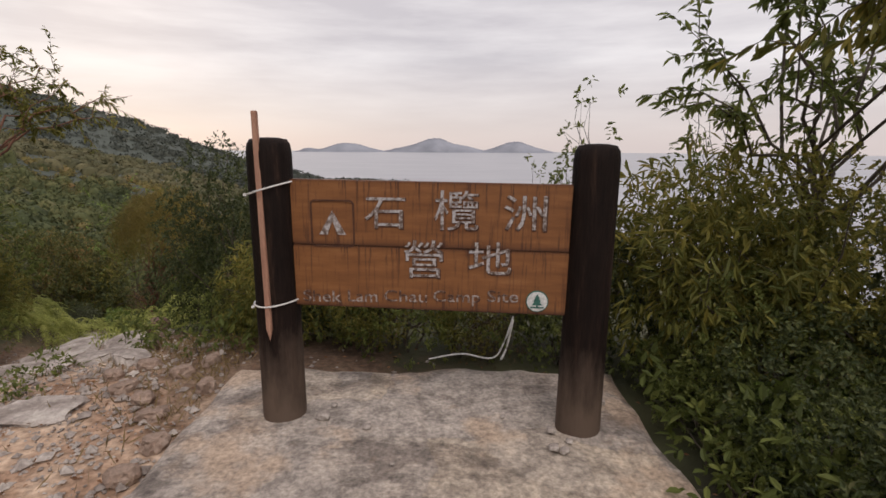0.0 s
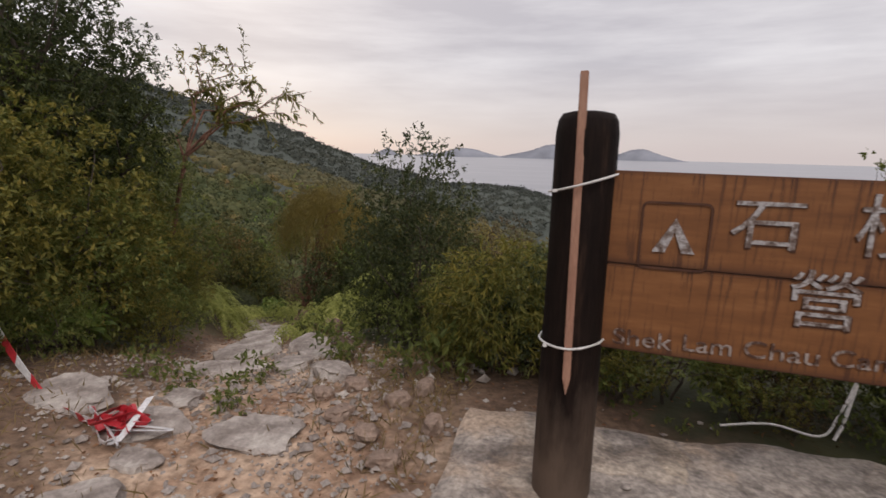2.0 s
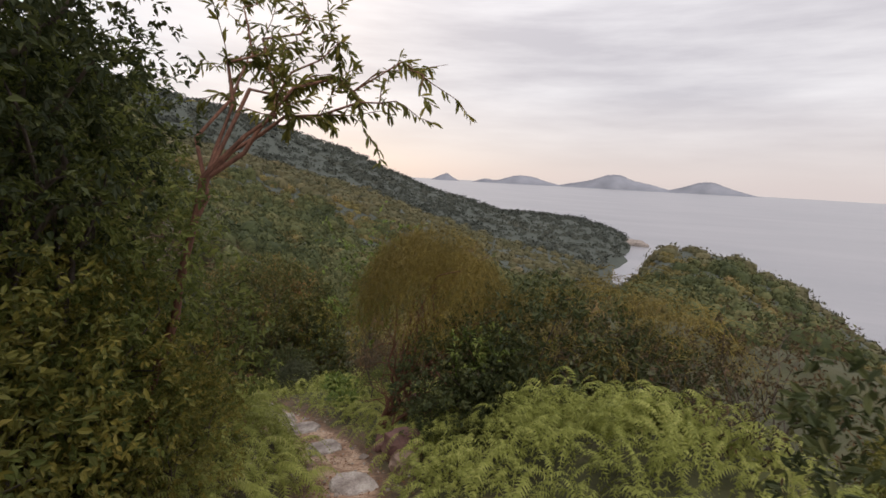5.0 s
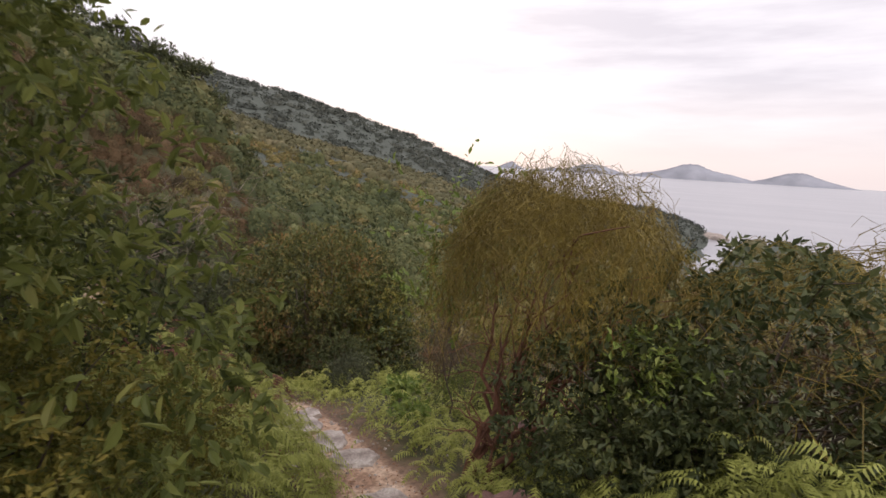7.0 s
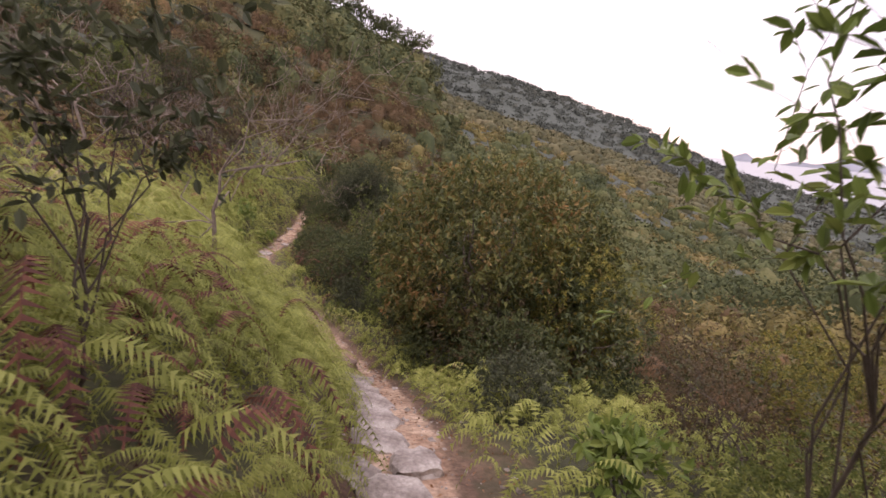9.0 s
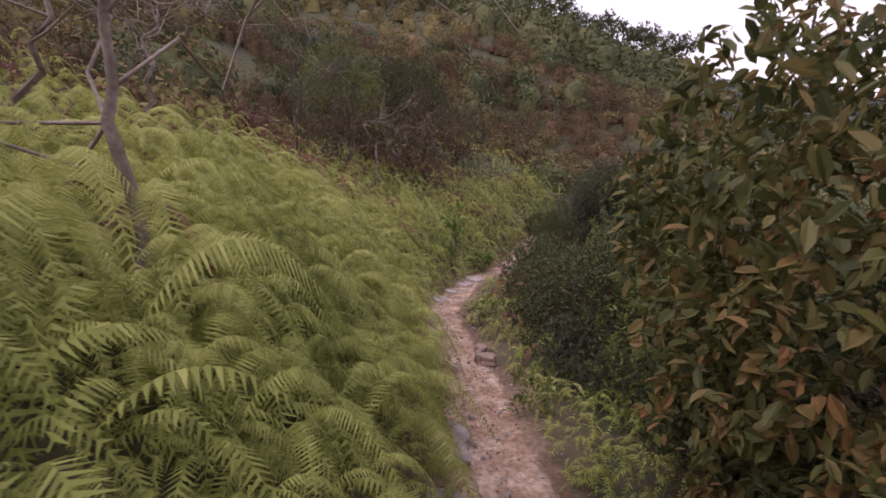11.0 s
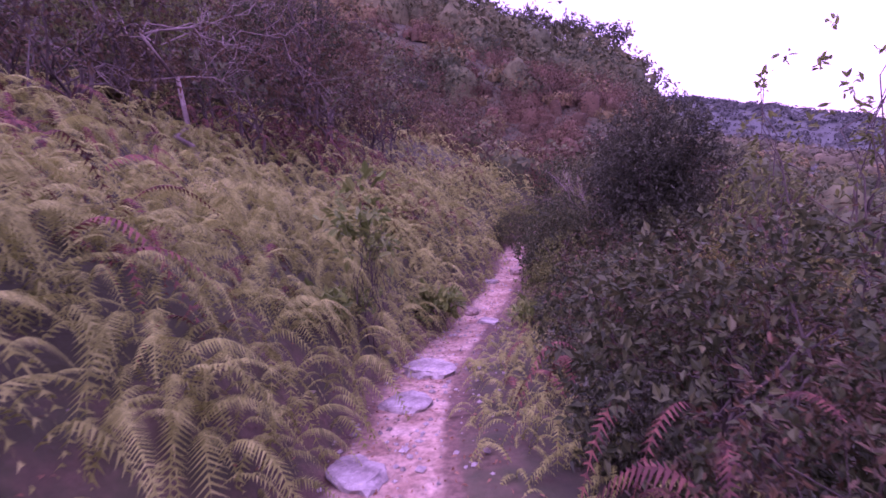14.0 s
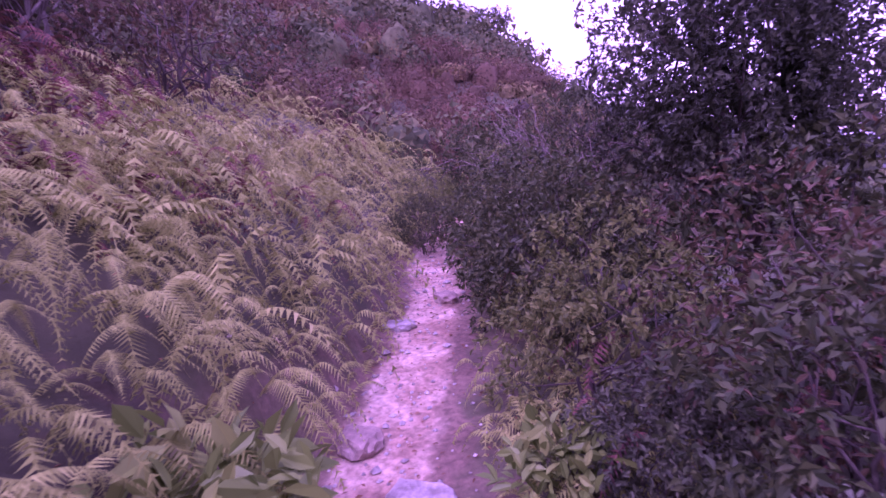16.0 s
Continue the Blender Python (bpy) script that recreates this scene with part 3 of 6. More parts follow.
def sprays(rng, count, centre, radii, inner=0.55, lumps=7, lump=0.28, flat=-0.35):
    """Twig ends scattered through an uneven crown, and the way each one points."""
    d = unit(rng.normal(0, 1, (count * 3, 3)))
    d = d[d[:, 2] > flat][:count]
    knob = unit(rng.normal(0, 1, (lumps, 3)))
    swell = 1 + lump * (np.max(d @ knob.T, axis=1) - 0.75) * 2
    r = rng.uniform(inner ** 2, 1, len(d)) ** 0.5 * swell
    p = np.asarray(centre) + d * r[:, None] * np.asarray(radii)
    return p, d


def rosettes(rng, p, d, per, length, width, droop=0.25, spread=0.9, fine=False):
    n = len(p)
    pos = np.repeat(p, per, 0) + rng.normal(0, 0.35, (n * per, 3)) * length
    way = np.repeat(d, per, 0) * 0.6 + rng.normal(0, spread, (n * per, 3)) - (0, 0, droop)
    L = length * rng.uniform(0.6, 1.25, n * per)
    return (broad_leaves if fine else leaves)(pos, way, L, L * width, rng)


def plant_meshes(name, seed, radii, centre, count, per, length, width, mat, wood=BARK, stems=5, thick=0.03, droop=0.25,
                 inner=0.5, lump=0.3, limbs=14, spread=0.9, flat=-0.35, fine=False):
    """Stem and crown of a shrub or tree whose foot is at its origin."""
    rng = np.random.default_rng(seed)
    p, d = sprays(rng, count, centre, radii, inner, 9, lump, flat)
    crown = np_mesh(name + "_crown", *rosettes(rng, p, d, per, length, width, droop, spread, fine), mat)
    pieces = []
    for s in range(stems):
        a = 2 * math.pi * s / stems + rng.uniform(0, 1)
        foot = (0.06 * stems * 0.3 * math.cos(a), 0.06 * stems * 0.3 * math.sin(a), -0.12)
        knee = np.array(centre) * (0.75, 0.75, 0.62) + (radii[0] * 0.28 * math.cos(a), radii[1] * 0.28 * math.sin(a), 0)
        q = bend(foot, knee, rng, 0.03, 6, 0.04)
        pieces.append(tube(q, np.linspace(thick, thick * 0.55, 6), 6))
        for k in range(max(1, limbs // stems)):
            e = p[rng.integers(len(p))]
            start = q[rng.integers(3, 6)]
            pieces.append(tube(bend(start, e, rng, 0.06, 6, 0.05), np.linspace(thick * 0.5, thick * 0.10, 6), 5))
    return np_mesh(name + "_stem", *join(pieces), wood, True), crown


PROTOTYPES = {}


def plant(kind, x, y, size=1.0, turn=0.0, sink=0.05, tall=1.0, z=None):
    """Set a plant of that kind on the ground."""
    name, label, category, meshes = PROTOTYPES[kind]
    base = height(x, y)[0] if z is None else z
    m = Matrix.Translation((x, y, base - sink)) @ pose(0, 0, 0, 0, 0, turn) @ Matrix.Diagonal((size, size, size * tall, 1))
    ob = thing(name, m, label, category, category)
    part("trunk" if "tree" in name else "stem", meshes[0], ob)
    part("crown" if "tree" in name else "foliage", meshes[1], ob)
    return ob


def fronds(base, heading, size, rng, stations=24, rise=1.4, fall=2.0, comb=0.125):
    """Arching fern fronds: a midrib and a comb of leaflets on either side."""
    n = len(base)
    t = np.linspace(0.0, 1.0, stations)
    out = np.stack([np.cos(heading), np.sin(heading), np.zeros(n)], -1)
    side = np.stack([-np.sin(heading), np.cos(heading), rng.normal(0, 0.25, n)], -1)
    lift = rng.uniform(0.6, 1.35, n)
    fall = fall * rng.uniform(0.85, 1.3, (n, 1))
    curl = rng.normal(0, 0.22, n)
    curve = (base[:, None] + out[:, None] * (size[:, None] * t * 0.95)[..., None])
    curve[..., 2] += size[:, None] * lift[:, None] * (rise * t - fall * t ** 2)
    curve += side[:, None] * (size * curl)[:, None, None] * (t ** 2)[None, :, None]
    span = size[:, None] * comb * (np.sin(np.pi * (0.16 + 0.82 * t)) ** 0.8)[None] * rng.uniform(0.8, 1.15, (n, 1))
    half = size[:, None, None] * 0.43 / stations
    step = np.gradient(curve, axis=1)
    step = unit(step)
    vs, fs, k = [], [], 0
    for sign in (1, -1):
        tip = curve + side[:, None] * (sign * span)[..., None] + step * (span * 0.35)[..., None]
        tip[..., 2] -= span * 0.45
        a, b = curve - step * half, curve + step * half
        v = np.stack([a, b, tip], 2)[:, 1:].reshape(-1, 3)
        f = np.arange(len(v)).reshape(-1, 3)
        vs.append(v)
        fs.append(f + k)
        k += len(v)
    k0 = np.arange(0, stations - 3, 3)
    rib = np.stack([curve[:, k0] - side[:, None] * 0.004, curve[:, k0] + side[:, None] * 0.004, curve[:, k0 + 3]], 2)
    v = rib.reshape(-1, 3)
    vs.append(v)
    fs.append(np.arange(len(v)).reshape(-1, 3) + k)
    return np.concatenate(vs), np.concatenate(fs)


def along_trail(s, d):
    """The place d metres to the left of the trail, s metres along it."""
    s, d = np.atleast_1d(np.asarray(s, float)), np.atleast_1d(np.asarray(d, float))
    x, y = np.interp(s, ALONG, LINE[:, 0]), np.interp(s, ALONG, LINE[:, 1])
    ex = np.interp(s + 0.3, ALONG, LINE[:, 0]) - np.interp(s - 0.3, ALONG, LINE[:, 0])
    ey = np.interp(s + 0.3, ALONG, LINE[:, 1]) - np.interp(s - 0.3, ALONG, LINE[:, 1])
    r = np.hypot(ex, ey) + 1e-6
    return x - ey / r * d, y + ex / r * d


# ---- ground, sea and islands ----
def build_ground():
    turn = np.concatenate([np.arange(-180, -100, 2.0), np.arange(-100, 40, 0.7), np.arange(40, 180, 2.0)])
    reach = np.concatenate([np.arange(0.15, 27, 0.2), np.geomspace(27, 6000, 80)])
    a, r = np.meshgrid(np.radians(turn), reach, indexing="ij")
    x, y = HUB[0] + r * np.sin(a), HUB[1] + r * np.cos(a)
    flat_x, flat_y = x.ravel(), y.ravel()
    z = height(flat_x, flat_y)
    d, s, _ = trail(flat_x, flat_y)
    na, nr = len(turn), len(reach)
    i, j = np.meshgrid(np.arange(na), np.arange(nr - 1), indexing="ij")
    i2 = (i + 1) % na
    quads = np.stack([i * nr + j, i * nr + j + 1, i2 * nr + j + 1, i2 * nr + j], -1).reshape(-1, 4)
    centre = na * nr
    verts = np.concatenate([np.stack([flat_x, flat_y, z], -1), [[HUB[0], HUB[1], height(*HUB)[0]]]])
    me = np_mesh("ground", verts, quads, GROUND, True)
    half = np.interp(s, [0, 6, 8, 9.5, 11, 14, 20, 23, 29, 34, 45], [1.3, 1.3, 1.1, 0.8, 0.55, 0.45, 0.42, 0.46, 0.40, 0.38, 0.36])
    reach_in = np.abs(d) / np.maximum(half, 0.1)
    worn = np.clip(1.05 - np.where(s < 12, reach_in * 0.62, 0.95 * reach_in ** 2), 0, 1)
    worn = np.maximum(worn, np.where(s > 12, 0.36 - 0.07 * reach_in, 0))
    open_dirt = np.clip(1.2 - np.hypot(flat_x + 2.6, flat_y - 1.5) / 3.2, 0, 0.42) * (flat_y < 4)
    worn = np.maximum(worn, open_dirt) * np.clip((45 - s) / 4, 0, 1)
    # grows with distance: blends far ground into the haze-toned woods colour
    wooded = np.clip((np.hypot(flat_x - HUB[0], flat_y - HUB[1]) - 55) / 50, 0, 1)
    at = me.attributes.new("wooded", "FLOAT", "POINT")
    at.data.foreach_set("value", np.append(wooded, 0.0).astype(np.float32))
    at = me.attributes.new("worn", "FLOAT", "POINT")
    at.data.foreach_set("value", np.append(worn, 1.0).astype(np.float32))
    ob = new("ground", me)
    return tagged(ob, "hillside of dry soil with a trodden sandy footpath", "ground", kind="structure")


build_ground()

bm = bmesh.new()
bmesh.ops.create_circle(bm, cap_ends=True, segments=96, radius=4950)
water = new("water", bm_mesh("water", bm, SEA))
water.location = (0, 0, -46)
tagged(water, "calm pale grey sea under haze", "sea", kind="structure")


def island(az, half_width, peak, dist, seed, crests):
    """A far island: an uneven ridge rising from the sea; crests are (position -1..1, height 0..1)."""
    rng = np.random.default_rng(seed)
    nu, nv = 60, 14
    u, v = np.linspace(-1, 1, nu), np.linspace(-1, 1, nv)
    top = np.interp(u, [-1, *[c[0] for c in crests], 1], [0, *[c[1] for c in crests], 0])
    top = np.convolve(np.pad(top, 2, mode="edge"), np.ones(5) / 5, "valid") + rng.normal(0, 0.018, nu) * (1 - np.abs(u))
    z = top[:, None] * (1 - v[None] ** 2) ** 0.8 * peak
    half = dist * math.tan(radians(half_width))
    x, y = u[:, None] * half + 0 * v[None], v[None] * half * 0.5 + 0 * u[:, None]
    verts = np.stack([x, y, np.broadcast_to(z, x.shape) - 1.0], -1).reshape(-1, 3)
    i, j = np.meshgrid(np.arange(nu - 1), np.arange(nv - 1), indexing="ij")
    q = np.stack([i * nv + j, (i + 1) * nv + j, (i + 1) * nv + j + 1, i * nv + j + 1], -1).reshape(-1, 4)
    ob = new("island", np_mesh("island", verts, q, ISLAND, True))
    a = radians(az)
    ob.matrix_basis = Matrix.Translation((dist * math.sin(a), dist * math.cos(a), -46)) @ pose(0, 0, 0, 0, 0, -az)
    return tagged(ob, "low wooded island, sea haze put into its blue-grey colour", "island", "islands on the horizon")


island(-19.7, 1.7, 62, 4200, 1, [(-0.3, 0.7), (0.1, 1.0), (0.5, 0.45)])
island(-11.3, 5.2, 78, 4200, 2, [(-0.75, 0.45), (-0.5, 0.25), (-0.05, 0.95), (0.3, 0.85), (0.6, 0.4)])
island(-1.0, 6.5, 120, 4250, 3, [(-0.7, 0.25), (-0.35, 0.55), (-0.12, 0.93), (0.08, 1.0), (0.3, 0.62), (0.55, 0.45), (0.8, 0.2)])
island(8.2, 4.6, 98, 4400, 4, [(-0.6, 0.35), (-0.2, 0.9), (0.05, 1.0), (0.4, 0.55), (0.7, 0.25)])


# ---- camp sign on its platform ----
def build_platform():
    rng = np.random.default_rng(5)
    nx, ny = 40, 60
    xs, ys = np.linspace(-1.3, 1.1, nx), np.linspace(-1.6, 2.92, ny)
    gx, gy = np.meshgrid(xs, ys, indexing="ij")
    wob = 0.03 * np.sin(gx * 5.1) + 0.02 * np.sin(gx * 13 + 1)
    wob2 = 0.012 * np.sin(gy * 4.3 + 1) + 0.010 * np.sin(gy * 11)
    px = gx + np.where((gx < -1.25) | (gx > 1.05), wob2, 0)
    py = gy + np.where(gy > 2.85, wob, 0)
    pz = 0.012 * waves(gx, gy, 3.0) + rng.normal(0, 0.0025, gx.shape) - 0.01
    rim = np.minimum.reduce([gx + 1.3, 1.1 - gx, 2.92 - gy])
    pz -= 0.03 * np.exp(-rim * 26)
    v = np.stack([px, py, pz], -1).reshape(-1, 3)
    i, j = np.meshgrid(np.arange(nx - 1), np.arange(ny - 1), indexing="ij")
    q = np.stack([i * ny + j, (i + 1) * ny + j, (i + 1) * ny + j + 1, i * ny + j + 1], -1).reshape(-1, 4)
    edge = [i * ny for i in range(nx)] + [(nx - 1) * ny + j for j in range(1, ny)] + [i * ny + ny - 1 for i in range(nx - 2, -1, -1)] + [j for j in range(ny - 2, 0, -1)]
    low = v[edge] - (0, 0, 0.3)
    n0 = len(v)
    v = np.concatenate([v, low])
    k = len(edge)
    skirt = np.array([(edge[(a + 1) % k], edge[a], n0 + a, n0 + (a + 1) % k) for a in range(k)])
    ob = new("pavement", np_mesh("pavement", v, np.concatenate([q, skirt]), CONCRETE, False))
    return tagged(ob, "worn grey concrete slab with stained patches under the sign", "concrete slab", kind="structure")


build_platform()


def lathe(profile, sides, mat, name, seed=0, flutter=0.0):
    rng = np.random.default_rng(seed)
    ang = np.arange(sides) / sides * 2 * np.pi
    wob = 1 + flutter * np.sin(ang * 3 + 1) + rng.normal(0, flutter * 0.5, sides)
    v = np.array([(r * math.cos(a) * w, r * math.sin(a) * w, z) for r, z in profile for a, w in zip(ang, wob)])
    n = len(profile)
    q = [(i * sides + j, i * sides + (j + 1) % sides, (i + 1) * sides + (j + 1) % sides, (i + 1) * sides + j) for i in range(n - 1) for j in range(sides)]
    return np_mesh(name, v, q, mat, True)


def rounded_box(sx, sy, sz, r=0.006):
    bm = bmesh.new()
    bmesh.ops.create_cube(bm, size=1)
    bmesh.ops.scale(bm, vec=(sx, sy, sz), verts=bm.verts)
    bmesh.ops.bevel(bm, geom=bm.edges[:], offset=r, segments=2, affect="EDGES")
    return bm


def lettering(text, width, tall, deep, mat, name):
    """Raised characters in the built-in font, made to a width and height, centred at the origin, facing -y."""
    cu = bpy.data.curves.new(name, "FONT")
    cu.body, cu.extrude, cu.size = text, 0.02, 1.0
    tmp = new("tmp", cu)
    bpy.context.view_layer.update()
    me = bpy.data.meshes.new_from_object(tmp.evaluated_get(bpy.context.evaluated_depsgraph_get()))
    bpy.data.objects.remove(tmp)
    bpy.data.curves.remove(cu)
    me.name = name
    co = np.zeros(len(me.vertices) * 3, np.float32)
    me.vertices.foreach_get("co", co)
    co = co.reshape(-1, 3)
    lo, hi = co.min(0), co.max(0)
    co = (co - (lo + hi) / 2) / np.maximum(hi - lo, 1e-6) * (width, tall, deep)
    me.vertices.foreach_set("co", np.stack([co[:, 0], -co[:, 2], co[:, 1]], -1).astype(np.float32).ravel())
    me.materials.clear()
    me.materials.append(mat)
    me.update()
    return me


SIGN_A, SIGN_B = Vector((-0.825, 2.36, 0)), Vector((0.72, 2.235, 0))


def build_sign():
    d = SIGN_B - SIGN_A
    span = d.length
    base = Matrix.Translation(SIGN_A) @ pose(0, 0, 0, 0, 0, math.degrees(math.atan2(d.y, d.x)))
    sign = thing("camp_sign", base, "brown timber camp site sign between two dark log posts", "sign")
    top = [(0.108, -0.25), (0.112, 0.0), (0.110, 0.4), (0.107, 0.9), (0.106, 1.36), (0.100, 1.405), (0.086, 1.428), (0.05, 1.436), (0.0, 1.438)]
    part("post", lathe(top, 28, POST_WOOD, "post", 3, 0.012), sign, "dark stained round log post")
    part("post", lathe(top, 28, POST_WOOD, "post_b", 4, 0.012), sign, "dark stained round log post", pose(span, 0, -0.02, 0, 0.6, 50))
    left, right = 0.095, span - 0.095
    wide, mid = right - left, (right + left) / 2
    seam = 0.915
    part("board", bm_mesh("board", rounded_box(wide, 0.045, 1.236 - seam - 0.001, 0.005), BOARD), sign, "orange-brown varnished plank with rust drips", pose(mid, 0, (1.236 + seam + 0.001) / 2, 0, 0.5, 0))
    part("board", bm_mesh("board_b", rounded_box(wide, 0.045, seam - 0.001 - 0.600, 0.005), BOARD), sign, "orange-brown varnished plank with rust drips", pose(mid, 0, (seam - 0.001 + 0.600) / 2, 0, 0.5, 0))
    k, face = wide / 1070, -0.0265

    def spot(px, py):
        return left + (px - 65) * k, 1.238 - (py - 52 - (px - 65) * 0.028) * 0.64 / 482

    for ch, px, py, w, h in (("石", 438, 178, 155, 112), ("欖", 708, 172, 165, 142), ("洲", 965, 185, 155, 125), ("營", 585, 350, 150, 140), ("地", 838, 348, 162, 118)):
        x, z = spot(px, py)
        part("character", lettering(ch, w * k * 1.04, h * 0.00137, 0.003, GROOVE, "character_edge"), sign, "dark carved outline", pose(x + 0.002, face + 0.0015, z - 0.004))
        part("character", lettering(ch, w * k, h * 0.00133, 0.006, PAINT, "character"), sign, "carved character in worn white paint", pose(x, face, z))
    for word, x0, x1 in (("Shek", 105, 258), ("Lam", 285, 402), ("Chau", 430, 598), ("Camp", 624, 805), ("Site", 832, 950)):
        x, z = spot((x0 + x1) / 2, 492)
        drop = 0.010 if "p" in word else 0.0
        part("word", lettering(word, (x1 - x0) * k, 0.058 + drop * 1.6, 0.005, FADED, "word"), sign, "carved word, its paint nearly gone", pose(x, face, z - drop))
    # tent pictogram in a rounded frame
    x, z = spot(233, 214)
    bm = bmesh.new()
    w, h, r = 0.105, 0.112, 0.02
    ring = []
    for cx, cz, a0 in ((w - r, h - r, 0), (-w + r, h - r, 90), (-w + r, -h + r, 180), (w - r, -h + r, 270)):
        for a in range(0, 91, 15):
            c, s = math.cos(radians(a0 + a)), math.sin(radians(a0 + a))
            ring.append([bm.verts.new((cx + (r + o) * c, y, cz + (r + o) * s)) for o, y in ((0.004, 0), (0.004, -0.004), (-0.004, -0.004), (-0.004, 0))])
    for i, a in enumerate(ring):
        b = ring[(i + 1) % len(ring)]
        for j in range(3):
            bm.faces.new((a[j], b[j], b[j + 1], a[j + 1]))
    part("pictogram_frame", bm_mesh("pictogram_frame", bm, GROOVE), sign, "", pose(x, face + 0.003, z))
    bm = bmesh.new()
    for pts in (((-0.066, -0.055), (0.0, 0.062), (0.0, 0.015), (-0.026, -0.055)), ((0.066, -0.055), (0.026, -0.055), (0.0, 0.015), (0.0, 0.062))):
        f = bm.faces.new([bm.verts.new((px, 0, pz)) for px, pz in pts])
        e = bmesh.ops.extrude_face_region(bm, geom=[f])
        bmesh.ops.translate(bm, vec=(0, -0.005, 0), verts=[g for g in e["geom"] if isinstance(g, bmesh.types.BMVert)])
    part("tent_symbol", bm_mesh("tent_symbol", bm, PAINT), sign, "tent pictogram in worn white paint", pose(x, face + 0.003, z))
    # round emblem with a tree
    x, z = spot(1022, 510)
    for rad, y, mat in ((0.054, 0.0, EMBLEM_GREEN), (0.049, -0.003, EMBLEM_WHITE)):
        bm = bmesh.new()
        bmesh.ops.create_cone(bm, cap_ends=True, segments=40, radius1=rad, radius2=rad, depth=0.004)
        bmesh.ops.rotate(bm, matrix=Matrix.Rotation(math.pi / 2, 3, "X"), verts=bm.verts)
        part("emblem_disc", bm_mesh("emblem_disc", bm, mat), sign, "", pose(x, face + y, z))
    bm = bmesh.new()
    outline = [(0, 0.036), (0.013, 0.016), (0.008, 0.016), (0.019, -0.002), (0.012, -0.002), (0.026, -0.020), (0.004, -0.020), (0.004, -0.030),
               (-0.004, -0.030), (-0.004, -0.020), (-0.026, -0.020), (-0.012, -0.002), (-0.019, -0.002), (-0.008, 0.016), (-0.013, 0.016)]
    f = bm.faces.new([bm.verts.new((px, 0, pz)) for px, pz in reversed(outline)])
    e = bmesh.ops.extrude_face_region(bm, geom=[f])
    bmesh.ops.translate(bm, vec=(0, -0.003, 0), verts=[g for g in e["geom"] if isinstance(g, bmesh.types.BMVert)])
    part("emblem_tree", bm_mesh("emblem_tree", bm, EMBLEM_GREEN), sign, "green tree shape", pose(x, face - 0.005, z + 0.002))
    bm = rounded_box(0.066, 0.002, 0.008, 0.001)
    part("emblem_band", bm_mesh("emblem_band", bm, EMBLEM_GREEN), sign, "", pose(x, face - 0.0065, z - 0.030))
    return base


SIGN = build_sign()


def build_stake():
    ob = thing("wooden_stake", SIGN @ pose(0.0, -0.122, 0.475, -1.5, -0.9, 0), "thin bare wooden stake tied to a post with white ties", "stake")
    bm = rounded_box(0.027, 0.02, 1.05, 0.003)
    bmesh.ops.translate(bm, vec=(0, 0, 0.555), verts=bm.verts)
    tip = bm.verts.new((0, 0, -0.03))
    for f in [f for f in bm.faces if f.normal.z < -0.9]:
        vs = f.verts[:]
        bm.faces.remove(f)
        for a, b in zip(vs, vs[1:] + vs[:1]):
            bm.faces.new((a, b, tip))
    part("stake_shaft", bm_mesh("stake_shaft", bm, STAKE_WOOD), ob)
    inv = ob.matrix_basis.inverted() @ SIGN
    for z0, lean in ((1.195, 0.035), (0.625, 0.012)):
        a = np.linspace(0, 2 * np.pi, 40)
        front = np.clip(-np.sin(a), 0, 1) ** 6
        p = np.stack([0.116 * np.cos(a) - 0.0 * front, 0.116 * np.sin(a) - 0.018 * front, z0 + lean * np.cos(a)], -1)
        q = np.array([inv @ Vector(v) for v in p])
        tie = part("cable_tie", np_mesh("cable_tie", *tube(q, np.full(40, 0.0042), 6), TIE, True), ob, "white nylon cable tie")
        bm = rounded_box(0.014, 0.012, 0.012, 0.002)
        at = inv @ Vector((-0.085, -0.105, z0 - lean * 0.7))
        part("tie_head", bm_mesh("tie_head", bm, TIE), tie, "", Matrix.Translation(at))


build_stake()


# ---- stones ----
def boulder(seed, sx, sy, sz, mat, flat=0.0, sub=3):
    bm = bmesh.new()
    bmesh.ops.create_icosphere(bm, subdivisions=sub, radius=1)
    off = Vector((seed * 3.1, seed * 1.7, seed * 0.9))
    for v in bm.verts:
        n = v.co.normalized()
        k = 1 + 0.38 * noise.noise(n * 1.2 + off) + 0.26 * noise.noise(n * 2.6 + off) + 0.10 * noise.noise(n * 6.0 + off)
        p = n * k
        p.x, p.y = math.copysign(abs(p.x) ** 0.8, p.x), math.copysign(abs(p.y) ** 0.8, p.y)
        if flat and p.z > flat:
            p.z = flat + (p.z - flat) * 0.12
        v.co = (p.x * sx, p.y * sy, p.z * sz)
    return bm_mesh("stone", bm, mat, False)


def stone(x, y, sx, sy, sz, turn, label, mat=STONE, flat=0.45, up=0.3, name="stone", sub=3):
    me = boulder(round(x * 7 + y * 13, 2) % 97, sx * (0.7 if name == "stepping_stone" else 0.8), sy * (0.7 if name == "stepping_stone" else 0.8), sz, mat, flat, sub)
    ob = new(name, me)
    ob.matrix_basis = Matrix.Translation((x, y, height(x, y)[0] + sz * (up if name != "stepping_stone" else 0.12))) @ pose(0, 0, 0, random.uniform(-4, 4), random.uniform(-4, 4), turn)
    return tagged(ob, label, "stone", "stones of the footpath" if name == "stepping_stone" else "")


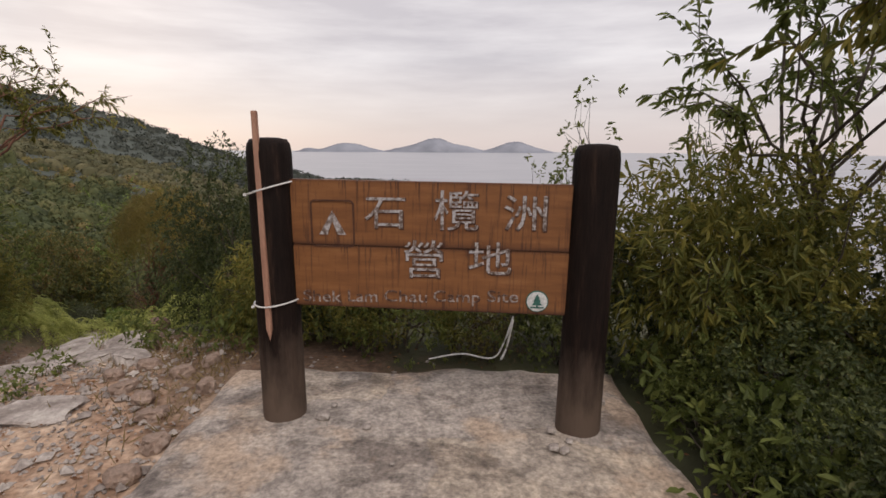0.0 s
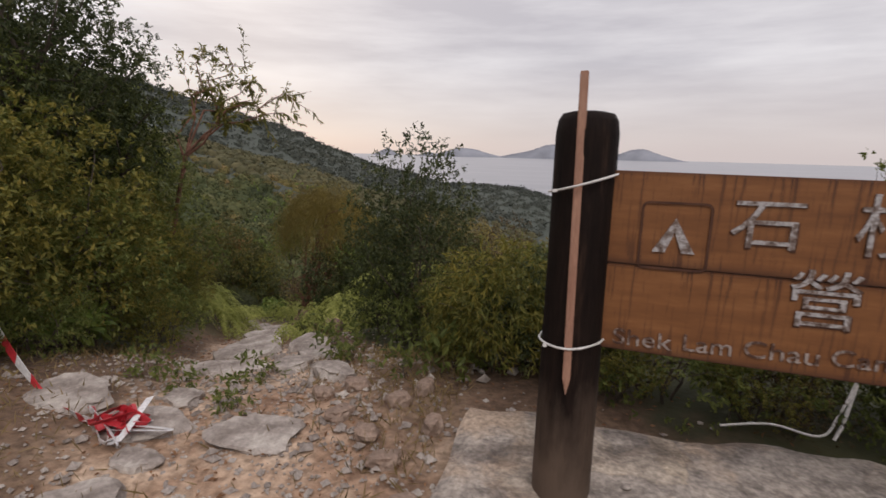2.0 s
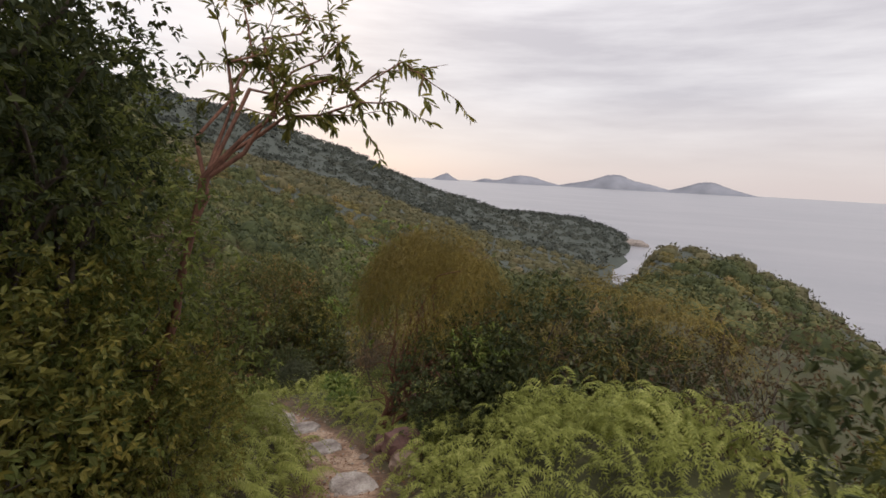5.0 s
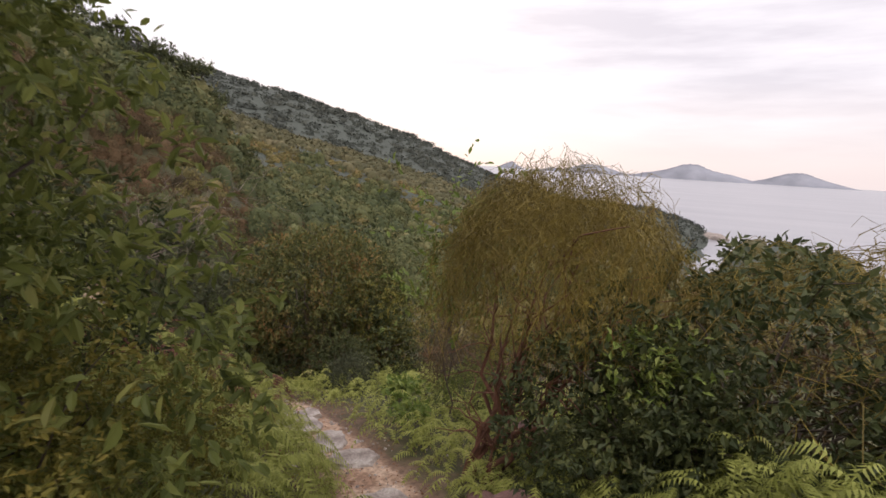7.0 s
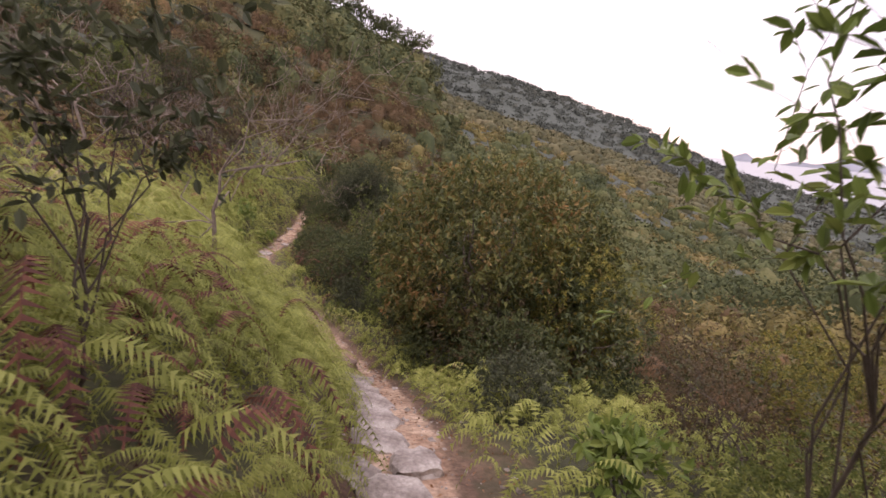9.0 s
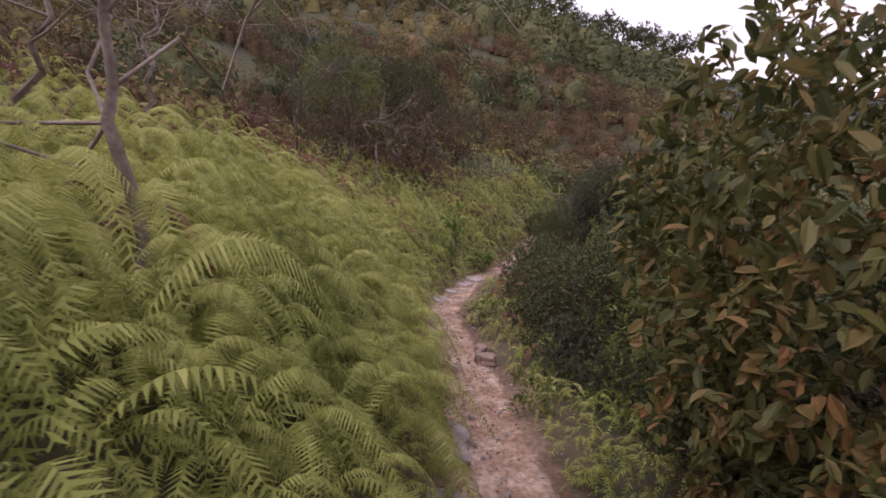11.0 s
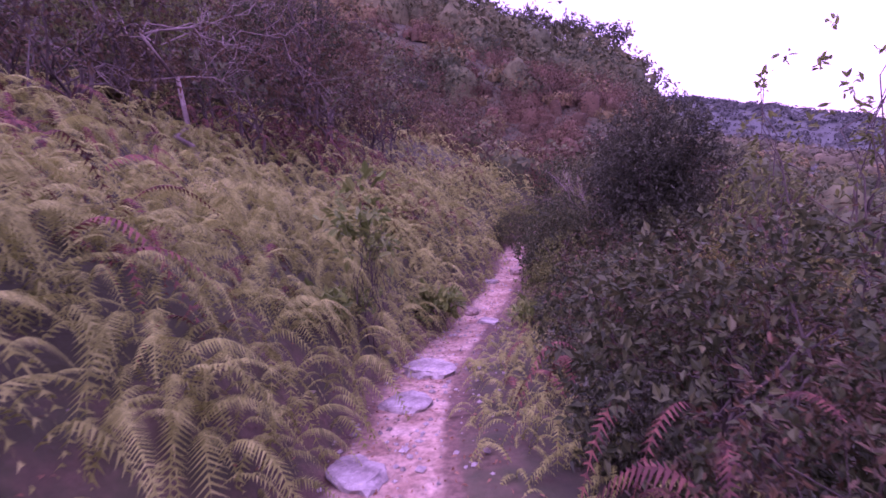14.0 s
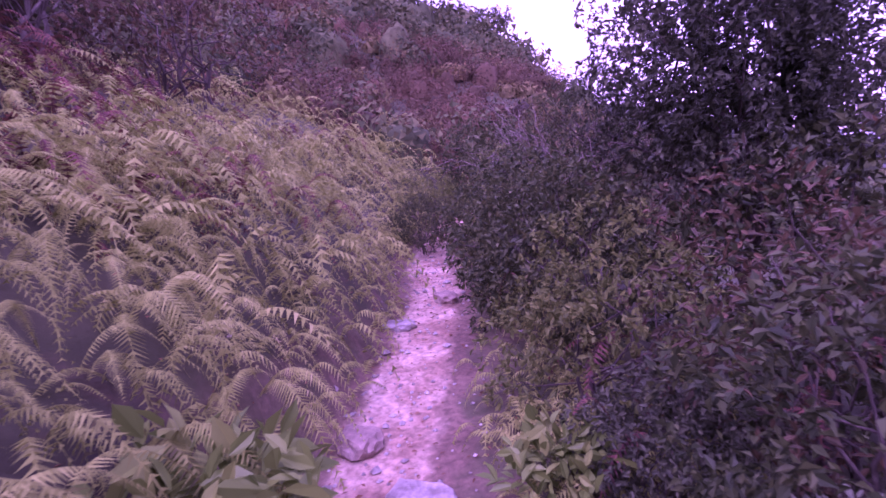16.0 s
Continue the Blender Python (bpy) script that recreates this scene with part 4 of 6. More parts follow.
SLABS = [(-3.25, 3.52, 0.42, 0.17, 0.09, 30), (-2.68, 3.52, 0.20, 0.17, 0.12, 20), (-3.5, 4.16, 0.36, 0.28, 0.12, 35), (-4.25, 5.5, 0.30, 0.35, 0.12, 60),
         (-2.80, 4.10, 0.24, 0.20, 0.13, 15), (-3.06, 4.45, 0.28, 0.18, 0.12, 70), (-2.25, 3.3, 0.22, 0.14, 0.12, -30), (-5.2, 7.3, 0.28, 0.3, 0.1, 50),
         (-2.26, 2.48, 0.30, 0.20, 0.07, 12), (-2.90, 2.42, 0.36, 0.20, 0.08, 5), (-2.65, 2.15, 0.16, 0.11, 0.08, 0), (-2.6, 1.8, 0.24, 0.2, 0.08, 40),
         (-3.85, 4.75, 0.34, 0.26, 0.11, 55), (-4.55, 6.15, 0.26, 0.24, 0.1, 50), (-3.42, 2.5, 0.35, 0.2, 0.07, -10), (-2.95, 2.78, 0.15, 0.13, 0.08, 0),
         (-6.15, 8.3, 0.30, 0.24, 0.09, 40), (-6.9, 8.92, 0.32, 0.22, 0.09, 30), (-7.4, 9.15, 0.26, 0.24, 0.1, 20), (-8.0, 9.45, 0.26, 0.22, 0.11, 30),
         (-8.28, 9.8, 0.24, 0.2, 0.14, 70), (-8.4, 9.45, 0.2, 0.16, 0.12, 10), (-8.75, 9.85, 0.28, 0.2, 0.11, 35), (-9.2, 10.1, 0.26, 0.22, 0.11, 45),
         (-9.7, 10.4, 0.28, 0.2, 0.1, 30), (-10.15, 10.55, 0.26, 0.22, 0.1, 20), (-10.7, 10.8, 0.26, 0.2, 0.1, 40), (-11.1, 10.85, 0.30, 0.2, 0.12, 25),
         (-12.4, 11.05, 0.26, 0.18, 0.1, 10), (-13.0, 11.2, 0.22, 0.16, 0.1, 0), (-13.3, 11.25, 0.28, 0.2, 0.1, 10), (-15.7, 11.45, 0.2, 0.14, 0.1, 0),
         (-18.3, 12.1, 0.3, 0.18, 0.09, 15), (-20.9, 13.45, 0.34, 0.22, 0.13, 35), (-20.2, 13.05, 0.26, 0.2, 0.09, 30), (-19.3, 12.55, 0.25, 0.18, 0.08, 20),
         (-22.9, 14.9, 0.2, 0.14, 0.08, 30), (-24.9, 15.85, 0.24, 0.14, 0.07, 30)]
for x, y, sx, sy, sz, turn in SLABS:
    stone(x, y, sx, sy, sz, turn, "flat pale weathered stone step set in the dirt path", name="stepping_stone")
for x, y, sx, sy, sz, turn in [(-1.58, 2.42, 0.10, 0.06, 0.05, 30), (-1.95, 2.75, 0.10, 0.06, 0.05, 60), (-2.0, 3.1, 0.09, 0.06, 0.06, 10), (-1.6, 3.15, 0.10, 0.06, 0.06, 80),
                               (-11.55, 11.1, 0.26, 0.2, 0.16, 10), (-4.95, 7.9, 0.2, 0.14, 0.16, 60), (-14.9, 12.0, 0.16, 0.11, 0.11, 40), (-15.2, 12.02, 0.14, 0.1, 0.1, 0),
                               (-25.1, 16.5, 0.18, 0.1, 0.08, 0), (-23.5, 14.9, 0.16, 0.12, 0.08, 20), (-1.42, 1.9, 0.09, 0.06, 0.07, 20), (-1.42, 2.15, 0.08, 0.07, 0.06, 70), (-1.75, 2.6, 0.08, 0.06, 0.06, 0), (-1.7, 2.95, 0.09, 0.06, 0.07, 40), (-1.45, 2.75, 0.08, 0.06, 0.07, 90), (-2.15, 2.95, 0.08, 0.06, 0.06, 10), (-1.5, 1.6, 0.08, 0.05, 0.06, 60)]:
    stone(x, y, sx, sy, sz, turn, "rough brown-grey rock at the path's edge", DARK_STONE, 0.7, 0.35, "rock")
for x, y, sx, sy, sz, turn in [(-5.45, 8.5, 0.18, 0.14, 0.14, 20), (-5.15, 8.3, 0.30, 0.22, 0.24, 50), (-5.5, 9.75, 0.4, 0.3, 0.3, 10), (-3.5, 5.6, 0.16, 0.14, 0.14, 0), (-3.2, 5.2, 0.14, 0.12, 0.12, 0)]:
    stone(x, y, sx, sy, sz, turn, "reddish brown rock among the ferns", RED_STONE, 0.8, 0.45, "boulder")
for x, y, r in [(-0.60, 2.28, 0.036), (-0.36, 2.19, 0.024), (0.57, 2.17, 0.025), (0.55, 2.02, 0.028), (0.60, 2.0, 0.024), (0.64, 2.08, 0.02), (-0.57, 2.4, 0.018), (0.34, 2.3, 0.014), (0.9, 2.45, 0.03), (-0.2, 1.9, 0.012)]:
    ob = new("pebble", boulder(x * 31 + y, r, r * 0.8, r * 0.7, STONE, 0.9, 2))
    ob.location = (x, y, r * 0.45)
    tagged(ob, "small rounded pebble lying on the concrete slab", "pebble", "pebbles on the slab")


def scatter_gravel():
    rng = np.random.default_rng(8)
    oct_v = np.array([(1, 0, 0), (0, 1, 0), (-1, 0, 0), (0, -1, 0), (0, 0, 0.7), (0, 0, -0.7)], float)
    oct_f = np.array([(0, 1, 4), (1, 2, 4), (2, 3, 4), (3, 0, 4), (1, 0, 5), (2, 1, 5), (3, 2, 5), (0, 3, 5)])
    n = 11000
    s = np.where(rng.uniform(0, 1, n) < 0.68, rng.uniform(4.5, 10.5, n), rng.uniform(4.5, 40, n))
    wide = np.interp(s, [4, 9, 12, 45], [1.5, 1.2, 0.6, 0.5])
    x, y = along_trail(s, rng.normal(0, 0.55, n) * wide)
    keep = ~((x > -1.32) & (x < 1.15) & (y < 2.95))
    x, y = x[keep], y[keep]
    n = len(x)
    z = height(x, y)
    r = rng.gamma(1.6, 0.0058, n) + 0.003
    spin = rng.uniform(0, 6.28, n)
    v = oct_v[None] * r[:, None, None] * rng.uniform(0.6, 1.3, (n, 6, 1))
    c, sn = np.cos(spin)[:, None], np.sin(spin)[:, None]
    v = np.stack([v[..., 0] * c - v[..., 1] * sn, v[..., 0] * sn + v[..., 1] * c, v[..., 2]], -1)
    v += np.stack([x, y, z + r * 0.3], -1)[:, None]
    f = oct_f[None] + np.arange(n)[:, None, None] * 6
    ob = new("gravel", np_mesh("gravel", v.reshape(-1, 3), f.reshape(-1, 3), STONE))
    tagged(ob, "loose gravel and pebbles on the sandy path", "gravel", kind="stuff")


scatter_gravel()


def scatter_litter():
    rng = np.random.default_rng(9)
    n = 9000
    s = 4.5 + 35.5 * rng.uniform(0, 1, n) ** 1.9
    wide = np.interp(s, [4, 9, 12, 45], [2.2, 1.6, 0.75, 0.7])
    d = rng.normal(0, 0.5, n) * wide + np.sign(rng.normal(0, 1, n)) * wide * 0.45
    x, y = along_trail(s, d)
    keep = ~((x > -1.35) & (x < 1.15) & (y < 2.95))
    x, y = x[keep], y[keep]
    p = np.stack([x, y, height(x, y) + 0.012], -1)
    way = rng.normal(0, 1, p.shape) * (1, 1, 0.15)
    L = rng.uniform(0.015, 0.04, len(p))
    ob = new("leaf_litter", np_mesh("leaf_litter", *leaves(p, way, L, L * 0.22, rng), LITTER))
    tagged(ob, "brown fallen leaves strewn along the path", "leaf litter", kind="stuff")
    n = 5200
    x = np.concatenate([rng.uniform(-5.2, -1.35, 9000), rng.uniform(-2.6, -1.4, 3500)])
    y = np.concatenate([rng.uniform(0.6, 3.9, 9000), rng.uniform(2.3, 4.4, 3500)])
    d = trail(x, y)[0]
    keep = rng.uniform(0, 1, len(x)) < np.clip(np.abs(d) * 0.9 - 0.1, 0.04, 1)
    x, y = x[keep], y[keep]
    p = np.stack([x, y, height(x, y) - 0.005], -1)
    way = rng.normal(0, 0.8, p.shape) + (0, 0, 0.8)
    L = rng.uniform(0.03, 0.12, len(p))
    ob = new("dry_grass", np_mesh("dry_grass", *slivers(p, way, L, L * 0.035, rng), GRASS))
    tagged(ob, "sparse dry grass on bare trodden earth", "grass", kind="stuff")


scatter_litter()


# ---- barrier tape and cord ----
def build_tape():
    rng = np.random.default_rng(3)
    foot = Vector((-3.05, 2.35, height(-3.05, 2.35)[0]))
    ob = thing("barrier_tape", Matrix.Translation(foot), "crumpled red and white barrier tape lying on the ground", "tape")
    line = [(-1.15, 0.35, 0.28), (-0.8, 0.2, 0.16), (-0.45, 0.08, 0.05), (-0.2, 0.0, 0.035), (-0.05, -0.05, 0.05), (0.05, 0.0, 0.03)]
    q = smooth_line(np.array(line), 8)
    for i in range(0, len(q) - 1, 4):
        seg = q[i:i + 5]
        n = len(seg)
        tilt = np.linspace(0.3, 1.2, n) + i * 0.15
        side = np.stack([0.3 * np.cos(tilt), 0.3 + 0 * tilt, np.sin(tilt)], -1) * 0.028
        v = np.concatenate([seg + side, seg - side, seg - side + (0, 0.002, 0), seg + side + (0, 0.002, 0)])
        f = [(a * n + k, a * n + k + 1, ((a + 1) % 4) * n + k + 1, ((a + 1) % 4) * n + k) for a in range(4) for k in range(n - 1)]
        part("tape_band", np_mesh("tape_band", v, f, TAPE_RED if (i // 4) % 2 else TAPE_WHITE), ob, "red band" if (i // 4) % 2 else "white band")
    for k in range(9):
        p = smooth_line(rng.normal(0, 0.07, (5, 3)) * (1.3, 1, 0.35) + (0.12, -0.02, 0.05), 4)
        side = unit(rng.normal(0, 1, 3)) * 0.022
        n = len(p)
        v = np.concatenate([p + side, p - side, p - side + (0, 0.002, 0.001), p + side + (0, 0.002, 0.001)])
        f = [(a * n + j, a * n + j + 1, ((a + 1) % 4) * n + j + 1, ((a + 1) % 4) * n + j) for a in range(4) for j in range(n - 1)]
        part("tape_fold", np_mesh("tape_fold", v, f, TAPE_RED if k % 3 else TAPE_WHITE), ob, "red fold" if k % 3 else "white fold")


build_tape()


def build_cord():
    ob = thing("plastic_cord", Matrix.Translation((0.35, 2.98, 0.0)), "frayed white plastic strip caught in the bushes behind the sign", "cord")
    for pts, w in (([(-0.42, 0.0, 0.02), (-0.2, 0.02, 0.05), (0.0, 0.0, 0.03), (0.08, 0.04, 0.12), (0.14, 0.06, 0.30)], 0.012),
                   ([(0.06, 0.0, 0.02), (0.10, 0.03, 0.1), (0.14, 0.06, 0.28)], 0.016)):
        p = smooth_line(np.array(pts), 6)
        part("strip", np_mesh("strip", *tube(p, np.full(len(p), w * 0.5), 5), TIE, True), ob)


build_cord()

# ---- shrubs and trees: kinds ----
def kind(key, name, label, category, **k):
    PROTOTYPES[key] = (name, label, category, plant_meshes(name, **k))


kind("big_bush", "broadleaf_bush", "dense rounded dark green broadleaf bush beside the path", "bush", seed=11, radii=(1.7, 1.7, 1.25), centre=(0, 0, 1.15),
     count=3000, per=11, length=0.068, width=0.24, mat=LEAF_TURN, fine=True, stems=6, thick=0.04, inner=0.62, lump=0.22, limbs=26, flat=-0.75)
kind("bush", "evergreen_bush", "rounded dark evergreen bush in the undergrowth", "bush", seed=12, radii=(0.95, 0.95, 0.8), centre=(0, 0, 0.75),
     count=620, per=10, length=0.064, width=0.25, mat=LEAF_DARK, stems=5, thick=0.025, inner=0.5, lump=0.32, limbs=16, flat=-0.7)
kind("mid_bush", "green_shrub", "leafy mid-green shrub with small leaves", "shrub", seed=13, radii=(0.8, 0.8, 0.75), centre=(0, 0, 0.72),
     count=560, per=9, length=0.05, width=0.23, mat=LEAF_MID, fine=True, stems=5, thick=0.02, inner=0.45, lump=0.4, limbs=16, flat=-0.7)
kind("yellow_bush", "yellowing_shrub", "shrub with yellow-green turning leaves", "shrub", seed=14, radii=(0.75, 0.75, 0.8), centre=(0, 0, 0.8),
     count=1050, per=10, length=0.038, width=0.24, mat=LEAF_YELLOW, fine=True, stems=6, thick=0.018, inner=0.4, lump=0.42, limbs=18, flat=-0.7)
kind("willow_bush", "narrow_leaf_shrub", "yellow-green shrub with long narrow drooping leaves", "shrub", seed=15, radii=(0.7, 0.7, 0.7), centre=(0, 0, 0.72),
     count=620, per=9, length=0.092, width=0.11, mat=LEAF_YELLOW, fine=True, stems=8, thick=0.014, inner=0.35, lump=0.5, limbs=24, droop=0.75, spread=0.7, flat=-0.5)
kind("rust_bush", "rusty_shrub", "shrub with rusty brown and olive leaves", "shrub", seed=16, radii=(0.8, 0.8, 0.7), centre=(0, 0, 0.68),
     count=520, per=6, length=0.042, width=0.21, mat=LEAF_RUST, fine=True, stems=7, thick=0.016, inner=0.4, lump=0.4, limbs=24, flat=-0.6)
kind("grey_bush", "grey_leaf_shrub", "shrub with grey-green leaves in rosettes", "shrub", seed=17, radii=(0.7, 0.7, 0.62), centre=(0, 0, 0.6),
     count=560, per=10, length=0.056, width=0.24, mat=LEAF_GREY, fine=True, stems=6, thick=0.016, inner=0.45, lump=0.35, limbs=18, flat=-0.6)
kind("cone_bush", "upright_shrub", "tall narrow upright shrub with a twiggy top", "shrub", seed=18, radii=(0.62, 0.62, 0.95), centre=(0, 0, 0.85),
     count=1500, per=10, length=0.040, width=0.22, mat=LEAF_DARK, fine=True, stems=6, thick=0.02, inner=0.35, lump=0.5, limbs=26, flat=-0.8)
kind("tree", "broadleaf_tree", "dense dark green broadleaf tree with a lumpy crown", "tree", seed=19, radii=(1.45, 1.45, 1.35), centre=(0, 0, 2.5),
     count=2000, per=10, length=0.058, width=0.25, mat=LEAF_DARK, stems=2, thick=0.075, inner=0.55, lump=0.4, limbs=26, flat=-0.8)
kind("mid_tree", "green_tree", "mid-green small tree with an uneven crown", "tree", seed=20, radii=(1.1, 1.1, 1.05), centre=(0, 0, 2.0),
     count=1500, per=10, length=0.052, width=0.23, mat=LEAF_MID, fine=True, stems=2, thick=0.055, inner=0.45, lump=0.5, limbs=22, flat=-0.8)
kind("sapling", "slender_sapling", "slender sapling with sparse leaves against the sky", "sapling", seed=21, radii=(0.28, 0.28, 0.75), centre=(0, 0, 1.1),
     count=80, per=8, length=0.042, width=0.22, mat=LEAF_MID, fine=True, stems=1, thick=0.010, inner=0.1, lump=0.5, limbs=24, flat=-0.9)
kind("bright_plant", "broad_leaf_plant", "low plant with broad bright green leaves", "plant", seed=22, radii=(0.26, 0.26, 0.24), centre=(0, 0, 0.30),
     count=34, per=8, length=0.11, width=0.24, mat=LEAF_BRIGHT, fine=True, stems=4, thick=0.007, inner=0.2, lump=0.4, limbs=16, droop=0.05, flat=-0.3)
kind("dense_tree", "leafy_tree", "small dark green tree with a dense round crown beside the path", "tree", seed=24, radii=(0.95, 0.95, 1.1), centre=(0, 0, 2.25),
     count=3600, per=10, length=0.056, width=0.27, mat=LEAF_GREY, stems=3, thick=0.045, inner=0.3, lump=0.95, limbs=24, flat=-0.75)
kind("tall_plant", "broad_leaf_sapling", "tall shoot with broad yellow-green leaves standing in the ferns", "sapling", seed=25, radii=(0.24, 0.24, 0.5), centre=(0, 0, 1.15),
     count=22, per=7, length=0.12, width=0.26, mat=LEAF_BRIGHT, fine=True, stems=2, thick=0.009, inner=0.2, lump=0.4, limbs=14, droop=-0.1, flat=-0.6)
kind("ridge_tree", "ridge_tree", "dark tree with an open crown on the hill's skyline", "tree", seed=26, radii=(1.25, 1.25, 0.85), centre=(0, 0, 3.0),
     count=170, per=9, length=0.20, width=0.26, mat=WOODS, stems=1, thick=0.07, inner=0.3, lump=0.7, limbs=10, flat=-0.5)
kind("silver_plant", "pale_rosette_plant", "low plant with pale grey-green leaves in rosettes", "plant", seed=27, radii=(0.30, 0.30, 0.26), centre=(0, 0, 0.36),
     count=80, per=9, length=0.05, width=0.23, mat=LEAF_SILVER, fine=True, stems=5, thick=0.006, inner=0.3, lump=0.4, limbs=16, droop=0.0, flat=-0.2)
kind("weed", "small_weed", "small leafy weed growing from the path's edge", "weed", seed=23, radii=(0.13, 0.13, 0.12), centre=(0, 0, 0.12),
     count=18, per=7, length=0.045, width=0.22, mat=LEAF_MID, fine=True, stems=1, thick=0.004, inner=0.1, lump=0.3, limbs=9, flat=-0.3)

